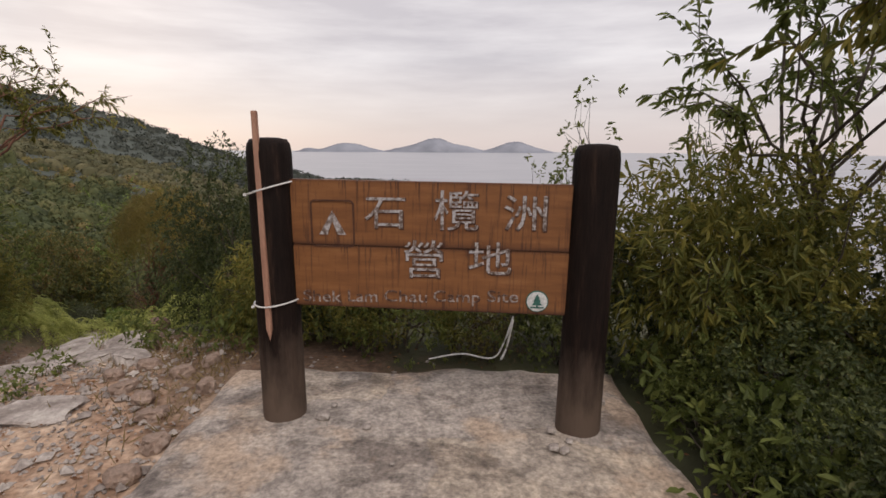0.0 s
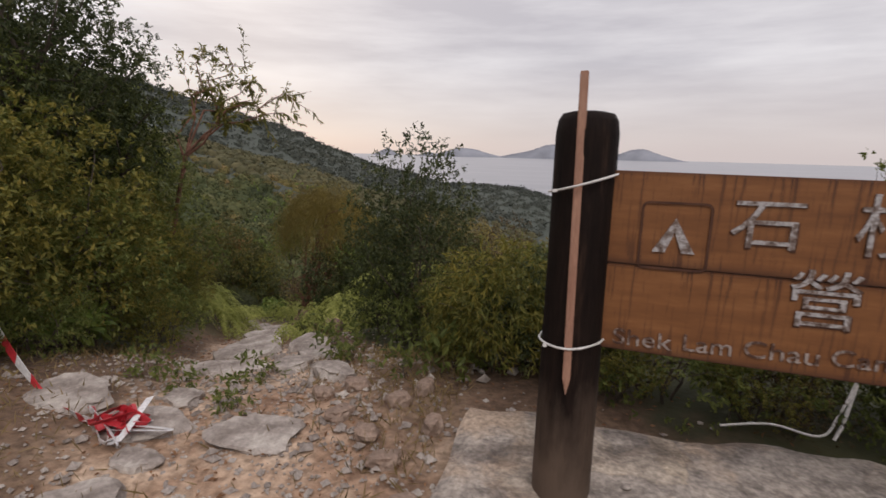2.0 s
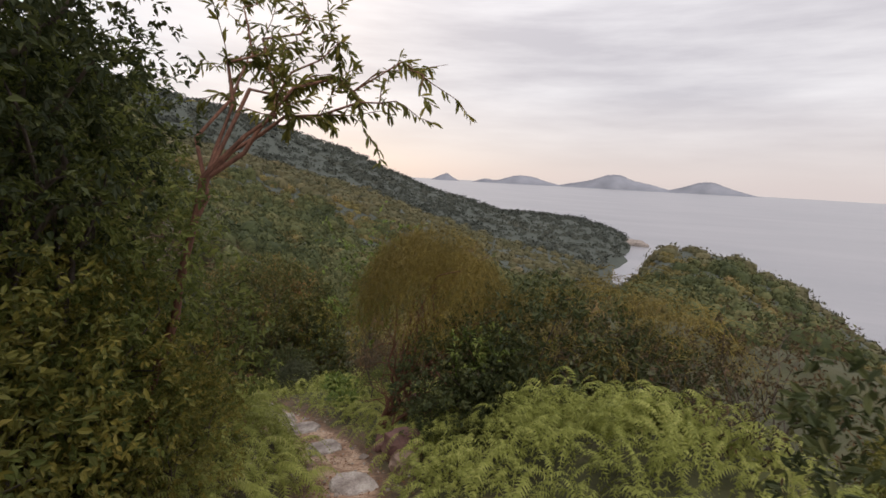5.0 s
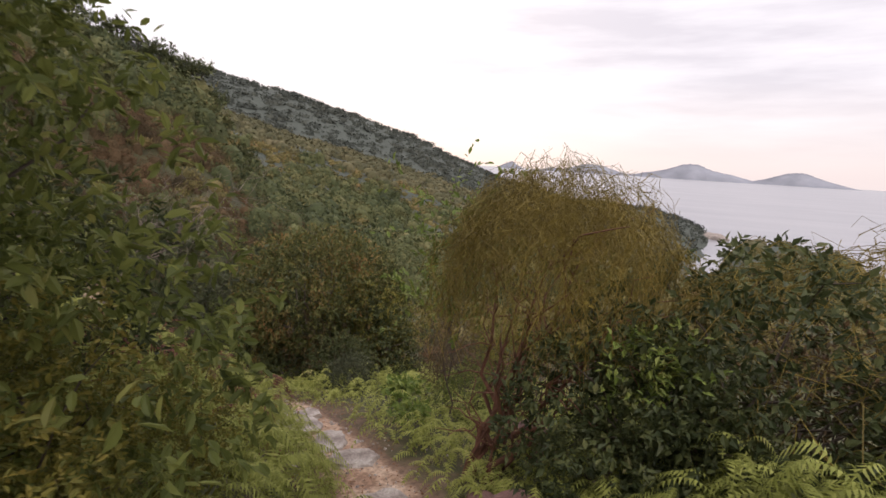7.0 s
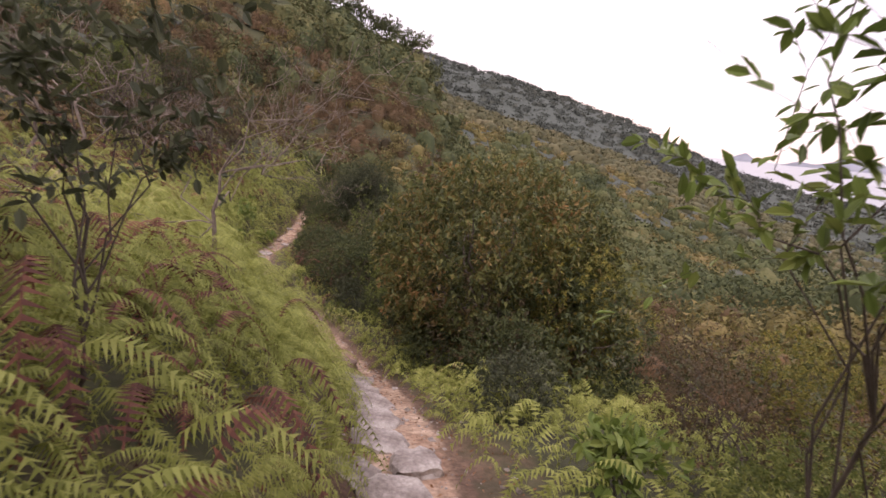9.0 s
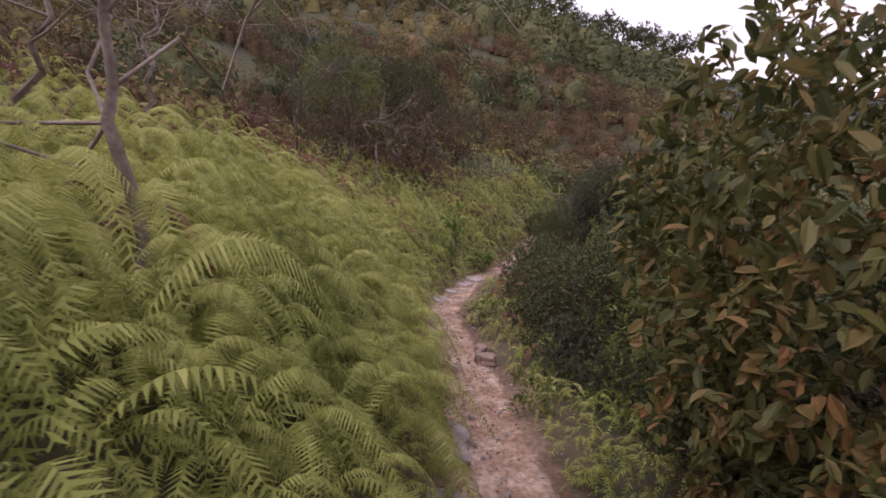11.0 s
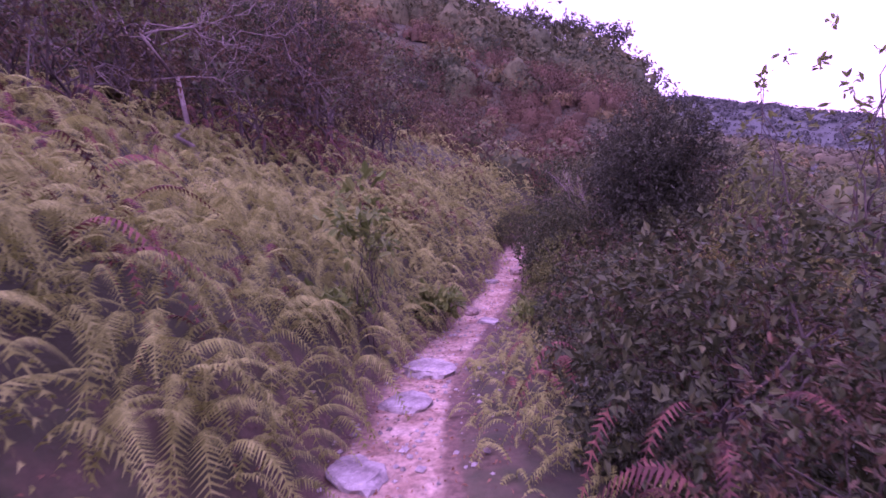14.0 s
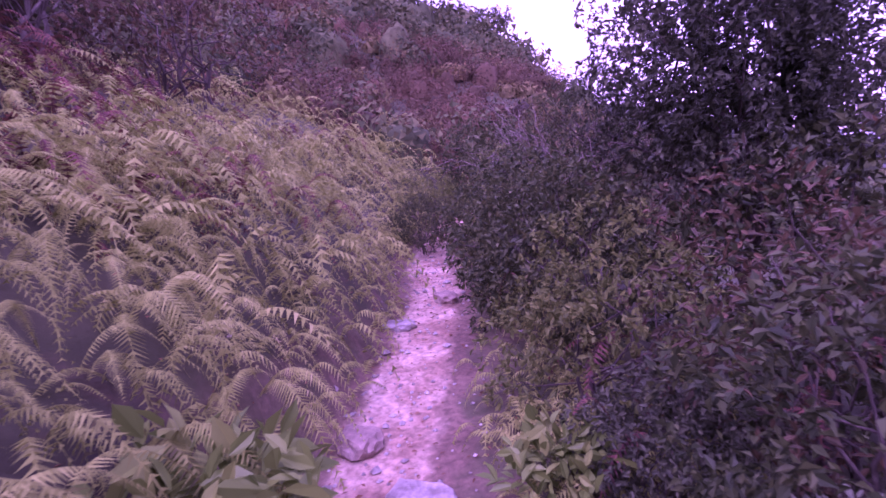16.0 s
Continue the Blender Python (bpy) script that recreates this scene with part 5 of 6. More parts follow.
PLACED = [
    # round the platform
    ("bush", -0.9, 3.8, 0.55, 10), ("mid_bush", -0.25, 3.5, 0.62, 50), ("mid_bush", 0.4, 3.55, 0.66, 90), ("bush", 1.05, 3.5, 0.7, 140),
    ("yellow_bush", 0.15, 3.35, 0.42, 20), ("rust_bush", 0.35, 3.22, 0.32, 70), ("yellow_bush", -0.55, 3.35, 0.4, 80), ("mid_bush", 0.9, 3.2, 0.45, 40),
    ("rust_bush", -1.5, 4.5, 0.7, 0), ("willow_bush", -1.25, 3.7, 0.62, 45), ("willow_bush", -0.75, 4.35, 0.5, 95), ("willow_bush", -1.55, 4.2, 0.5, 200), ("mid_bush", -1.1, 4.0, 0.65, 0), ("mid_bush", -0.6, 3.75, 0.6, 120),
    ("cone_bush", -2.15, 4.75, 0.9, 0), ("mid_bush", -2.45, 4.95, 0.6, 60), ("mid_bush", -1.85, 4.45, 0.55, 30), ("rust_bush", -0.4, 4.9, 0.48, 120), ("willow_bush", 0.1, 5.3, 0.45, 160),
    ("rust_bush", 0.7, 4.6, 0.52, 190), ("willow_bush", -1.1, 5.4, 0.45, 260), ("rust_bush", -1.7, 5.9, 0.45, 300),
    ("willow_bush", 1.75, 3.0, 1.05, 20), ("yellow_bush", 2.2, 2.5, 0.95, 70), ("mid_bush", 1.75, 2.35, 0.62, 110), ("bush", 2.9, 3.2, 0.8, 150), ("mid_bush", 2.4, 3.5, 0.8, 190),
    ("yellow_bush", 1.7, 3.6, 0.75, 200), ("bush", 2.7, 1.9, 0.8, 230), ("mid_bush", 1.55, 1.75, 0.40, 250), ("mid_bush", 2.05, 1.75, 0.55, 10), ("bush", 1.8, 1.2, 0.5, 60),
    ("weed", 1.3, 2.4, 1.6, 0), ("weed", 1.32, 2.0, 1.8, 90), ("weed", 1.28, 1.7, 1.5, 150), ("mid_bush", 1.5, 2.75, 0.42, 40), ("weed", 1.3, 2.75, 1.8, 60), ("weed", 1.35, 1.4, 1.8, 220), ("mid_bush", 1.45, 2.3, 0.36, 60), ("bright_plant", 1.68, 2.0, 0.85, 30), ("bright_plant", 2.1, 2.2, 0.95, 190), ("bush", 1.75, 2.1, 0.5, 100), ("weed", 1.5, 1.75, 2.2, 260), ("bush", 1.6, 1.6, 0.4, 300),
    ("sapling", 1.0, 3.45, 1.15, 0), ("sapling", 0.72, 3.55, 0.85, 80), ("sapling", 2.1, 3.9, 1.3, 20),
    # left of the path, from the clearing down to the ferns
    ("yellow_bush", -4.75, 2.75, 1.1, 0), ("yellow_bush", -5.15, 3.35, 1.35, 70), ("yellow_bush", -5.6, 2.5, 1.4, 150), ("mid_bush", -4.85, 3.75, 0.95, 20), ("mid_bush", -4.55, 2.25, 0.7, 200),
    ("yellow_bush", -5.45, 4.3, 1.05, 120), ("mid_bush", -5.75, 4.75, 0.95, 240), ("yellow_bush", -6.0, 5.3, 0.95, 30), ("mid_bush", -5.95, 5.45, 0.7, 30), ("mid_bush", -6.2, 6.15, 0.5, 140), ("yellow_bush", -6.05, 6.05, 0.7, 220), ("mid_bush", -6.4, 6.0, 1.2, 20), ("yellow_bush", -5.65, 5.7, 0.6, 40), ("yellow_bush", -6.35, 6.75, 0.5, 300),
    ("tree", -6.6, 4.3, 0.98, 0), ("tree", -6.45, 4.9, 0.88, 250), ("tree", -7.1, 2.6, 0.95, 130), ("mid_tree", -6.9, 5.6, 0.95, 60), ("mid_tree", -6.2, 5.3, 0.82, 10), ("mid_tree", -5.9, 3.4, 0.85, 210), ("mid_tree", -7.9, 5.0, 1.2, 310),
    ("tree", -8.1, 5.1, 0.92, 200), ("mid_bush", -7.1, 6.1, 0.9, 90), 
    ("bush", -8.2, 6.6, 1.2, 40), ("tree", -8.9, 5.6, 1.0, 75), 
    ("bright_plant", -4.45, 3.3, 0.9, 10), ("mid_bush", -4.25, 3.0, 0.4, 80), ("yellow_bush", -4.4, 4.0, 0.42, 10), ("mid_bush", -4.2, 2.4, 0.35, 290), ("mid_bush", -4.75, 4.6, 0.45, 150), ("mid_bush", -4.35, 1.6, 0.7, 130), ("yellow_bush", -5.0, 1.4, 1.0, 260), ("tree", -6.6, 0.6, 0.9, 20),
    # right of the path, past the sign
    ("bush", -3.85, 9.45, 1.3, 0), ("bush", -4.6, 9.0, 0.95, 60), ("bush", -4.25, 9.15, 0.8, 150), ("rust_bush", -2.9, 9.75, 1.3, 120), ("rust_bush", -3.3, 10.6, 1.5, 30), ("bush", -4.75, 8.75, 0.5, 70), ("bush", -2.6, 9.3, 0.9, 200),
    ("rust_bush", -1.9, 8.2, 1.0, 250), ("yellow_bush", -1.0, 7.4, 0.6, 100), ("willow_bush", -0.9, 6.2, 0.6, 30),
    ("rust_bush", 0.4, 7.4, 0.8, 10), ("willow_bush", -0.3, 9.0, 0.7, 300), ("rust_bush", 1.3, 9.2, 0.85, 60),
    ("bright_plant", -7.5, 10.75, 1.0, 80), ("bright_plant", -6.9, 9.95, 0.7, 10), ("mid_bush", -6.6, 10.9, 0.6, 30), ("rust_bush", -7.3, 12.0, 0.8, 20), ("rust_bush", -6.2, 12.2, 0.9, 200),
    ("rust_bush", -8.0, 13.4, 0.9, 0), ("yellow_bush", -7.2, 14.0, 0.9, 70), ("rust_bush", -9.0, 15.2, 1.0, 110), ("rust_bush", -5.2, 12.9, 1.0, 30), ("willow_bush", -4.3, 12.2, 1.0, 10),
    # the great bush and what follows it
    ("big_bush", -11.15, 13.35, 1.12, 0), ("rust_bush", -10.3, 12.6, 1.25, 40), ("yellow_bush", -10.0, 13.6, 1.45, 140), ("bush", -9.9, 13.3, 1.15, 15), ("bush", -12.45, 13.75, 1.25, 215), ("bush", -10.9, 12.2, 0.6, 75), ("rust_bush", -11.9, 12.45, 0.6, 310), ("bush", -9.5, 12.0, 0.6, 40), ("grey_bush", -8.75, 11.3, 0.55, 20), ("yellow_bush", -11.6, 14.4, 1.5, 20), ("bush", -12.2, 13.3, 0.95, 100),
    ("bush", -12.75, 13.1, 0.65, 190), ("mid_bush", -13.5, 13.2, 0.7, 10), ("grey_bush", -13.9, 12.9, 0.45, 90), ("grey_bush", -14.5, 12.85, 0.6, 200),
    ("bush", -15.0, 13.35, 0.9, 60), ("rust_bush", -15.6, 13.35, 0.85, 140), ("cone_bush", -15.6, 14.5, 1.15, 20), ("bush", -16.3, 13.6, 0.85, 250), ("mid_bush", -14.2, 13.9, 1.2, 330),
    ("mid_bush", -17.0, 13.75, 0.75, 30), ("rust_bush", -17.75, 13.75, 0.75, 200), ("bush", -18.5, 14.2, 0.85, 110), ("rust_bush", -18.9, 14.6, 0.95, 60), ("grey_bush", -18.85, 13.85, 0.45, 300),
    ("bush", -19.85, 14.75, 0.8, 10), ("rust_bush", -19.7, 14.25, 0.5, 80), ("rust_bush", -20.4, 15.1, 0.95, 170), ("mid_bush", -20.9, 15.1, 0.6, 260), ("bush", -21.6, 15.75, 0.75, 340),
    ("rust_bush", -21.9, 16.3, 1.1, 90), ("grey_bush", -22.3, 15.65, 0.5, 30), ("mid_bush", -22.9, 16.1, 0.8, 120), ("bush", -23.7, 16.7, 0.85, 200), ("bush", -24.6, 17.3, 0.9, 290),
    ("bush", -25.6, 18.0, 0.9, 20), ("rust_bush", -24.3, 18.4, 1.2, 60), ("mid_bush", -26.7, 18.9, 1.0, 150), ("rust_bush", -28.0, 20.0, 1.1, 230), ("bush", -29.3, 20.6, 1.2, 310),
    ("dense_tree", -23.05, 18.0, 0.92, 40), ("rust_bush", -25.5, 12.0, 1.9, 70), ("rust_bush", -27.8, 13.4, 2.2, 10), ("rust_bush", -29.5, 15.2, 2.1, 130), ("rust_bush", -23.2, 10.4, 1.7, 220), ("rust_bush", -30.5, 12.5, 2.4, 300), ("mid_tree", -26.4, 10.6, 1.1, 80), ("tree", -29.6, 13.2, 0.9, 10), ("sapling", -20.6, 18.9, 2.6, 200), ("bush", -27.1, 17.55, 0.55, 30), ("mid_bush", -27.8, 18.2, 0.8, 200), ("rust_bush", -21.6, 17.2, 1.2, 20), ("yellow_bush", -20.2, 16.4, 0.95, 80), ("bush", -22.4, 17.5, 1.1, 10), ("rust_bush", -18.7, 15.7, 1.15, 30), ("bush", -17.4, 15.2, 1.2, 130), ("tree", -27.2, 21.2, 0.7, 100), ("sapling", -19.9, 16.2, 1.7, 30), ("sapling", -20.7, 16.9, 1.2, 90), ("sapling", -16.0, 14.6, 1.6, 190), ("sapling", -21.6, 17.6, 1.2, 10),
    ("bright_plant", -22.5, 15.3, 0.75, 40), ("bright_plant", -22.8, 14.15, 1.2, 60), ("tall_plant", -21.35, 13.05, 1.0, 60), ("tall_plant", -21.9, 13.3, 0.75, 200), ("bright_plant", -20.95, 12.6, 0.75, 60), ("bright_plant", -21.6, 13.0, 0.7, 160), 
    
    ("silver_plant", -14.7, 13.05, 0.95, 20), ("silver_plant", -16.7, 13.35, 0.8, 60), ("silver_plant", -19.1, 13.95, 0.8, 200), ("silver_plant", -20.8, 14.75, 0.8, 300), ("silver_plant", -21.6, 15.35, 0.8, 90),
    # weeds by the path
    ("weed", -2.75, 3.2, 1.0, 0), ("weed", -2.55, 3.9, 1.4, 80), ("weed", -1.75, 3.35, 1.3, 160), ("weed", -2.3, 3.7, 1.0, 250), ("weed", -3.1, 2.95, 1.0, 30), ("weed", -1.5, 3.5, 1.6, 60),
    ("weed", -3.3, 4.9, 1.4, 200), ("weed", -2.6, 2.75, 0.9, 300), ("weed", -3.45, 3.05, 1.1, 20), ("weed", -13.6, 12.05, 1.8, 50), ("weed", -16.2, 12.35, 2.0, 210)]
for k in range(22):
    az, far = radians(-74 + 25 * (k * 0.618 % 1)), 54 + 12 * (k * 0.382 % 1)
    PLACED.append(("ridge_tree", HUB[0] + far * math.sin(az), HUB[1] + far * math.cos(az), 0.75 + 0.45 * (k * 0.27 % 1), 47 * k))
for key, x, y, size, turn in PLACED:
    plant(key, x, y, size, turn, 0.05, 1.2 if key == "big_bush" else 1.15 if key == "cone_bush" else 1.0)


# ---- trees of their own shape ----
def branching(rng, foot, tips, thick, split=0.5, knee=None):
    """Limbs from one foot to many tips, leaving the stem at different heights. Returns the pieces and the outer twigs."""
    pieces, twigs = [], []
    tips = np.asarray(tips, float)
    fork = np.asarray(foot) * (1 - split) + tips.mean(0) * split if knee is None else knee
    spine = bend(foot, fork, rng, 0.02, 7, 0.02)
    pieces.append(tube(spine, np.linspace(thick, thick * 0.6, 7), 7))
    for t in tips:
        a = spine[rng.integers(3 if knee is None else 5, 7)]
        limb = bend(a, t, rng, 0.08, 8, 0.04)
        pieces.append(tube(limb, np.linspace(thick * 0.5, thick * 0.1, 8), 5))
        for _ in range(8):
            k = rng.integers(3, 8)
            e = limb[k] + rng.normal(0, 0.16, 3) * np.linalg.norm(t - a) + (t - a) * 0.12
            q = bend(limb[k], e, rng, 0.04, 5, 0.05)
            pieces.append(tube(q, np.linspace(thick * 0.14, thick * 0.05, 5), 4))
            twigs.append(q)
        twigs.append(limb[3:])
    return pieces, twigs


def leafy_tree(name, label, seed, foot, tips, thick, mat, per, length, width, droop, wood=BARK, split=0.5, spread=0.6, knee=None):
    rng = np.random.default_rng(seed)
    z0 = height(foot[0], foot[1])[0] - 0.1
    ob = thing(name, Matrix.Translation((foot[0], foot[1], z0)), label, "tree")
    local = [np.array(t) - (foot[0], foot[1], z0) for t in tips]
    pieces, twigs = branching(rng, np.zeros(3), local, thick, split, None if knee is None else np.array(knee) - (foot[0], foot[1], z0))
    part("trunk", np_mesh("trunk", *join(pieces), wood, True), ob)
    pts, ways = [], []
    for q in twigs:
        for k in range(1, len(q)):
            for _ in range(per):
                f = rng.uniform(0, 1)
                pts.append(q[k - 1] * (1 - f) + q[k] * f)
                ways.append(unit(q[k] - q[k - 1]) + rng.normal(0, spread, 3) - (0, 0, droop))
    pts, ways = np.array(pts), np.array(ways)
    L = length * rng.uniform(0.6, 1.3, len(pts))
    part("crown", np_mesh("crown", *broad_leaves(pts, ways, L, L * width, rng), mat), ob)
    return ob


# the slender tree by the sign, its branches hanging into the sky
leafy_tree("slender_tree", "slender tree with sparse drooping olive leaves beside the slab", 31, (2.35, 2.95), [
    (1.75, 2.9, 2.6), (2.0, 3.3, 2.9), (2.4, 2.5, 2.7), (2.9, 3.0, 2.7), (1.65, 3.3, 2.1), (2.6, 3.5, 2.5), (1.8, 2.6, 2.1), (2.8, 2.4, 2.1), (2.2, 2.2, 2.6), (3.2, 2.4, 2.6), (2.2, 3.0, 2.2), (3.0, 3.6, 2.1), (1.5, 3.0, 1.75)],
    0.03, LEAF_MID, 7, 0.075, 0.17, 0.6, BARK, 0.55)
leafy_tree("overhanging_tree", "tree whose drooping olive leaves hang over the slab", 32, (3.1, 2.0), [
    (1.45, 2.0, 2.28), (1.75, 1.9, 2.25), (2.0, 2.3, 2.3), (2.2, 1.8, 2.15), (1.55, 2.4, 2.45), (2.4, 2.4, 2.5), (1.3, 2.3, 2.55)],
    0.03, LEAF_YELLOW, 7, 0.10, 0.16, 0.9, BARK, 0.6)
# the leaning tree above the path
leafy_tree("leaning_tree", "leaning tree with reddish bark and sparse drooping olive leaves", 33, (-5.9, 5.75), [
    (-4.9, 7.3, 1.75), (-5.2, 6.9, 2.15), (-5.6, 7.4, 2.45), (-6.0, 7.0, 2.5), (-6.4, 7.5, 2.3), (-4.7, 7.1, 2.05)],
    0.036, LEAF_YELLOW, 8, 0.085, 0.15, 0.6, RED_BARK, 0.5, 0.6, (-5.62, 6.08, 1.15))
# the young tree past the vine-covered one
leafy_tree("young_tree", "young tree with broad glossy green leaves beside the vines", 35, (-6.45, 10.05), [
    (-6.8, 9.8, 0.2), (-6.6, 10.2, 0.35), (-6.3, 9.8, 0.1), (-6.9, 10.1, -0.3), (-6.5, 9.6, -0.3), (-6.2, 10.2, 0.4), (-6.95, 9.75, -0.75), (-6.4, 9.7, -0.8), (-6.1, 9.9, -0.2)],
    0.010, LEAF_BRIGHT, 3, 0.074, 0.23, 0.05, BARK, 0.55, 0.8)
# the small tree in the fern bank
leafy_tree("stunted_tree", "small stunted tree with grey-green leaves in the fern bank", 34, (-8.1, 8.2), [
    (-8.4, 8.5, -0.5), (-8.0, 8.55, -0.45), (-8.15, 8.1, -0.4), (-8.5, 8.15, -0.6), (-7.85, 8.2, -0.6), (-8.25, 8.7, -0.7), (-8.2, 8.35, -0.35)],
    0.009, LEAF_GREY, 3, 0.055, 0.24, 0.1, BARK, 0.6, 0.9)


def dodder_tree():
    """A small many-stemmed tree, its crown smothered in hanging vine threads."""
    rng = np.random.default_rng(41)
    x0, y0 = -5.8, 9.1
    z0 = height(x0, y0)[0] - 0.08
    ob = thing("vine_covered_tree", Matrix.Translation((x0, y0, z0)), "small many-stemmed tree smothered in tangled yellow-brown dodder vine", "tree")
    pieces, tops = [], []
    for k in range(9):
        a = rng.uniform(0, 6.28)
        lean = rng.uniform(0.2, 0.75)
        e = np.array([math.cos(a) * lean + 0.36, math.sin(a) * lean + 0.22, rng.uniform(1.5, 2.25)])
        q = bend((rng.normal(0, 0.06), rng.normal(0, 0.06), 0), e, rng, -0.06, 8, 0.03)
        pieces.append(tube(q, np.linspace(0.030, 0.009, 8), 6))
        for _ in range(13):
            s = q[rng.integers(2, 8)]
            d = rng.normal(0, 0.3, 3) + (s[0] * 0.35, s[1] * 0.35, 0.32)
            d *= min(1.0, 0.55 / np.linalg.norm(d))
            w = bend(s, s + d, rng, 0.02, 5, 0.07)
            pieces.append(tube(w, np.linspace(0.009, 0.003, 5), 4))
            tops.append(w[-1])
    part("trunk", np_mesh("trunk", *join(pieces), RED_BARK, True), ob, "reddish branching stems")
    threads = []

    def dome(a, r):
        bump = 1 + 0.17 * math.sin(3 * a + 1) + 0.13 * math.sin(7 * a)
        return np.array([math.cos(a) * r * 0.92 * bump + 0.44, math.sin(a) * r * 0.92 * bump + 0.28, 2.62 - 0.5 * r ** 2.6 + 0.15 * math.sin(5 * a + 4 * r) + 0.10 * math.sin(11 * a + 3 * r)])

    for k in range(2500):
        a, r = rng.uniform(0, 6.28), rng.uniform(0, 1) ** 0.55 * 1.02
        s = dome(a, min(r, 1.05)) + rng.normal(0, 0.04, 3)
        fall = rng.uniform(0.15, 0.55) if r < 0.75 else rng.uniform(0.2, 0.85)
        out = rng.uniform(-0.02, 0.10)
        n = 5
        t = np.linspace(0, 1, n)[:, None]
        p = s + np.concatenate([np.cos(a) * out * t + rng.normal(0, 0.045, (n, 1)), np.sin(a) * out * t + rng.normal(0, 0.045, (n, 1)), -fall * t ** 1.25], 1)
        threads.append(tube(p, np.full(n, rng.uniform(0.0009, 0.0022)), 3))
    for k in range(900):
        a, r = rng.uniform(0, 6.28), rng.uniform(0, 1) ** 0.5 * 1.0
        s = dome(a, r) + (0, 0, rng.uniform(-0.05, 0.05))
        b = a + rng.normal(0, 0.5)
        e = dome(b, min(1.05, abs(r + rng.normal(0, 0.22)))) + (0, 0, rng.uniform(-0.1, 0.08))
        threads.append(tube(bend(s, e, rng, 0.05, 5, 0.05), np.full(5, rng.uniform(0.0010, 0.0024)), 3))
    part("vine", np_mesh("vine", *join(threads), VINE), ob, "tangled yellow-brown dodder threads hanging over the crown")
    p, d = sprays(rng, 200, (0.44, 0.28, 1.75), (0.85, 0.85, 0.62), 0.4, 6, 0.2, -0.8)
    part("crown", np_mesh("crown", *rosettes(rng, p, d, 6, 0.050, 0.20, 0.3, 0.9, True), LEAF_YELLOW), ob, "sparse olive leaves under the vine")
    p, d = sprays(rng, 2300, (0.44, 0.28, 1.80), (0.88, 0.88, 0.70), 0.72, 9, 0.25, -0.35)
    L = rng.uniform(0.10, 0.30, len(p))
    part("vine", np_mesh("vine_mat", *slivers(p, rng.normal(0, 0.5, p.shape) - (0, 0, 0.9), L, L * 0.009, rng), VINE), ob, "matted strands inside the crown")
    p = rng.normal(0, 1, (45, 3)) * (0.14, 0.14, 0.14) + (1.35, -0.3, 1.55)
    part("crown", np_mesh("crown_spray", *rosettes(rng, p, unit(p - (1.1, -0.15, 1.4)), 8, 0.072, 0.2, 0.1), LEAF_BRIGHT), ob, "spray of fresh green leaves")


dodder_tree()


def vine_blanket():
    """Dodder threads trailing over the bushes below the vine-covered tree."""
    rng = np.random.default_rng(43)
    x0, y0 = -3.05, 9.6
    z0 = height(x0, y0)[0]
    ob = thing("dodder_vine", Matrix.Translation((x0, y0, z0)), "yellow-brown dodder vine trailing over a dark bush", "vine")
    threads = []
    for _ in range(850):
        a, r = rng.uniform(0, 6.28), rng.uniform(0, 1) ** 0.6
        knot = 0.14 * math.sin(3 * a + 5 * r) + 0.1 * math.sin(9 * a)
        s = np.array([math.cos(a) * r * 1.5, math.sin(a) * r * 0.9, 2.0 - 0.6 * r ** 2 + knot])
        e = s + (rng.normal(0, 0.16) + 0.1 * math.cos(a), rng.normal(0, 0.16) + 0.1 * math.sin(a), -rng.uniform(0.0, 0.4) * (0.3 + r))
        threads.append(tube(bend(s, e, rng, 0.08, 5, 0.12), np.full(5, rng.uniform(0.0015, 0.0035)), 3))
    part("vine_threads", np_mesh("vine_threads", *join(threads), VINE), ob)


vine_blanket()


def bare_tree(seed, x, y, tall, lean, label, wood=PALE_BARK, spread=0.9):
    rng = np.random.default_rng(seed)
    z0 = height(x, y)[0] - 0.1
    ob = thing("bare_tree", Matrix.Translation((x, y, z0)), label, "bare tree", "leafless trees on the bank")
    top = np.array([lean * math.cos(seed), lean * math.sin(seed), tall * 0.55])
    spine = bend((0, 0, 0), top, rng, 0.04, 8, 0.05)
    pieces = [tube(spine, np.linspace(0.030, 0.012, 8) * tall / 2.5, 7)]

    def grow(a, way, length, thick, depth):
        e = a + way * length
        q = bend(a, e, rng, rng.uniform(-0.1, 0.14), 6, 0.07)
        pieces.append(tube(q, np.linspace(thick, thick * 0.45, 6), 5))
        if depth:
            for _ in range(5):
                grow(q[rng.integers(2, 6)], unit(way + rng.normal(0, 0.55, 3) + (0, 0, 0.12)), length * rng.uniform(0.4, 0.75), thick * 0.55, depth - 1)

    for _ in range(8):
        w = unit(rng.normal(0, 1, 3) * (1, 1, 0.5) + (0, 0, 0.55))
        grow(spine[rng.integers(4, 8)], w, tall * rng.uniform(0.28, 0.5) * spread, 0.0085 * tall / 2.5, 2)
    part("trunk", np_mesh("trunk", *join(pieces), wood, True), ob)


bare_tree(1, -12.15, 9.6, 2.9, 0.2, "leafless pale-branched tree standing in ferns", PALE_BARK, 1.15)
bare_tree(8, -13.9, 8.3, 3.0, 0.4, "leafless pale-branched tree standing in ferns")
bare_tree(2, -16.6, 8.0, 3.2, 0.5, "leafless pale-branched tree standing in ferns")
bare_tree(3, -20.9, 9.6, 3.4, 0.3, "leafless grey tree on the fern slope", BARK)
bare_tree(4, -24.0, 11.6, 3.6, 0.4, "leafless pale-branched tree on the slope")
bare_tree(5, -12.0, 7.4, 2.2, 0.3, "low leafless bush with bleached twigs")
bare_tree(6, -26.6, 13.4, 3.2, 0.3, "leafless grey tree on the fern slope", BARK)
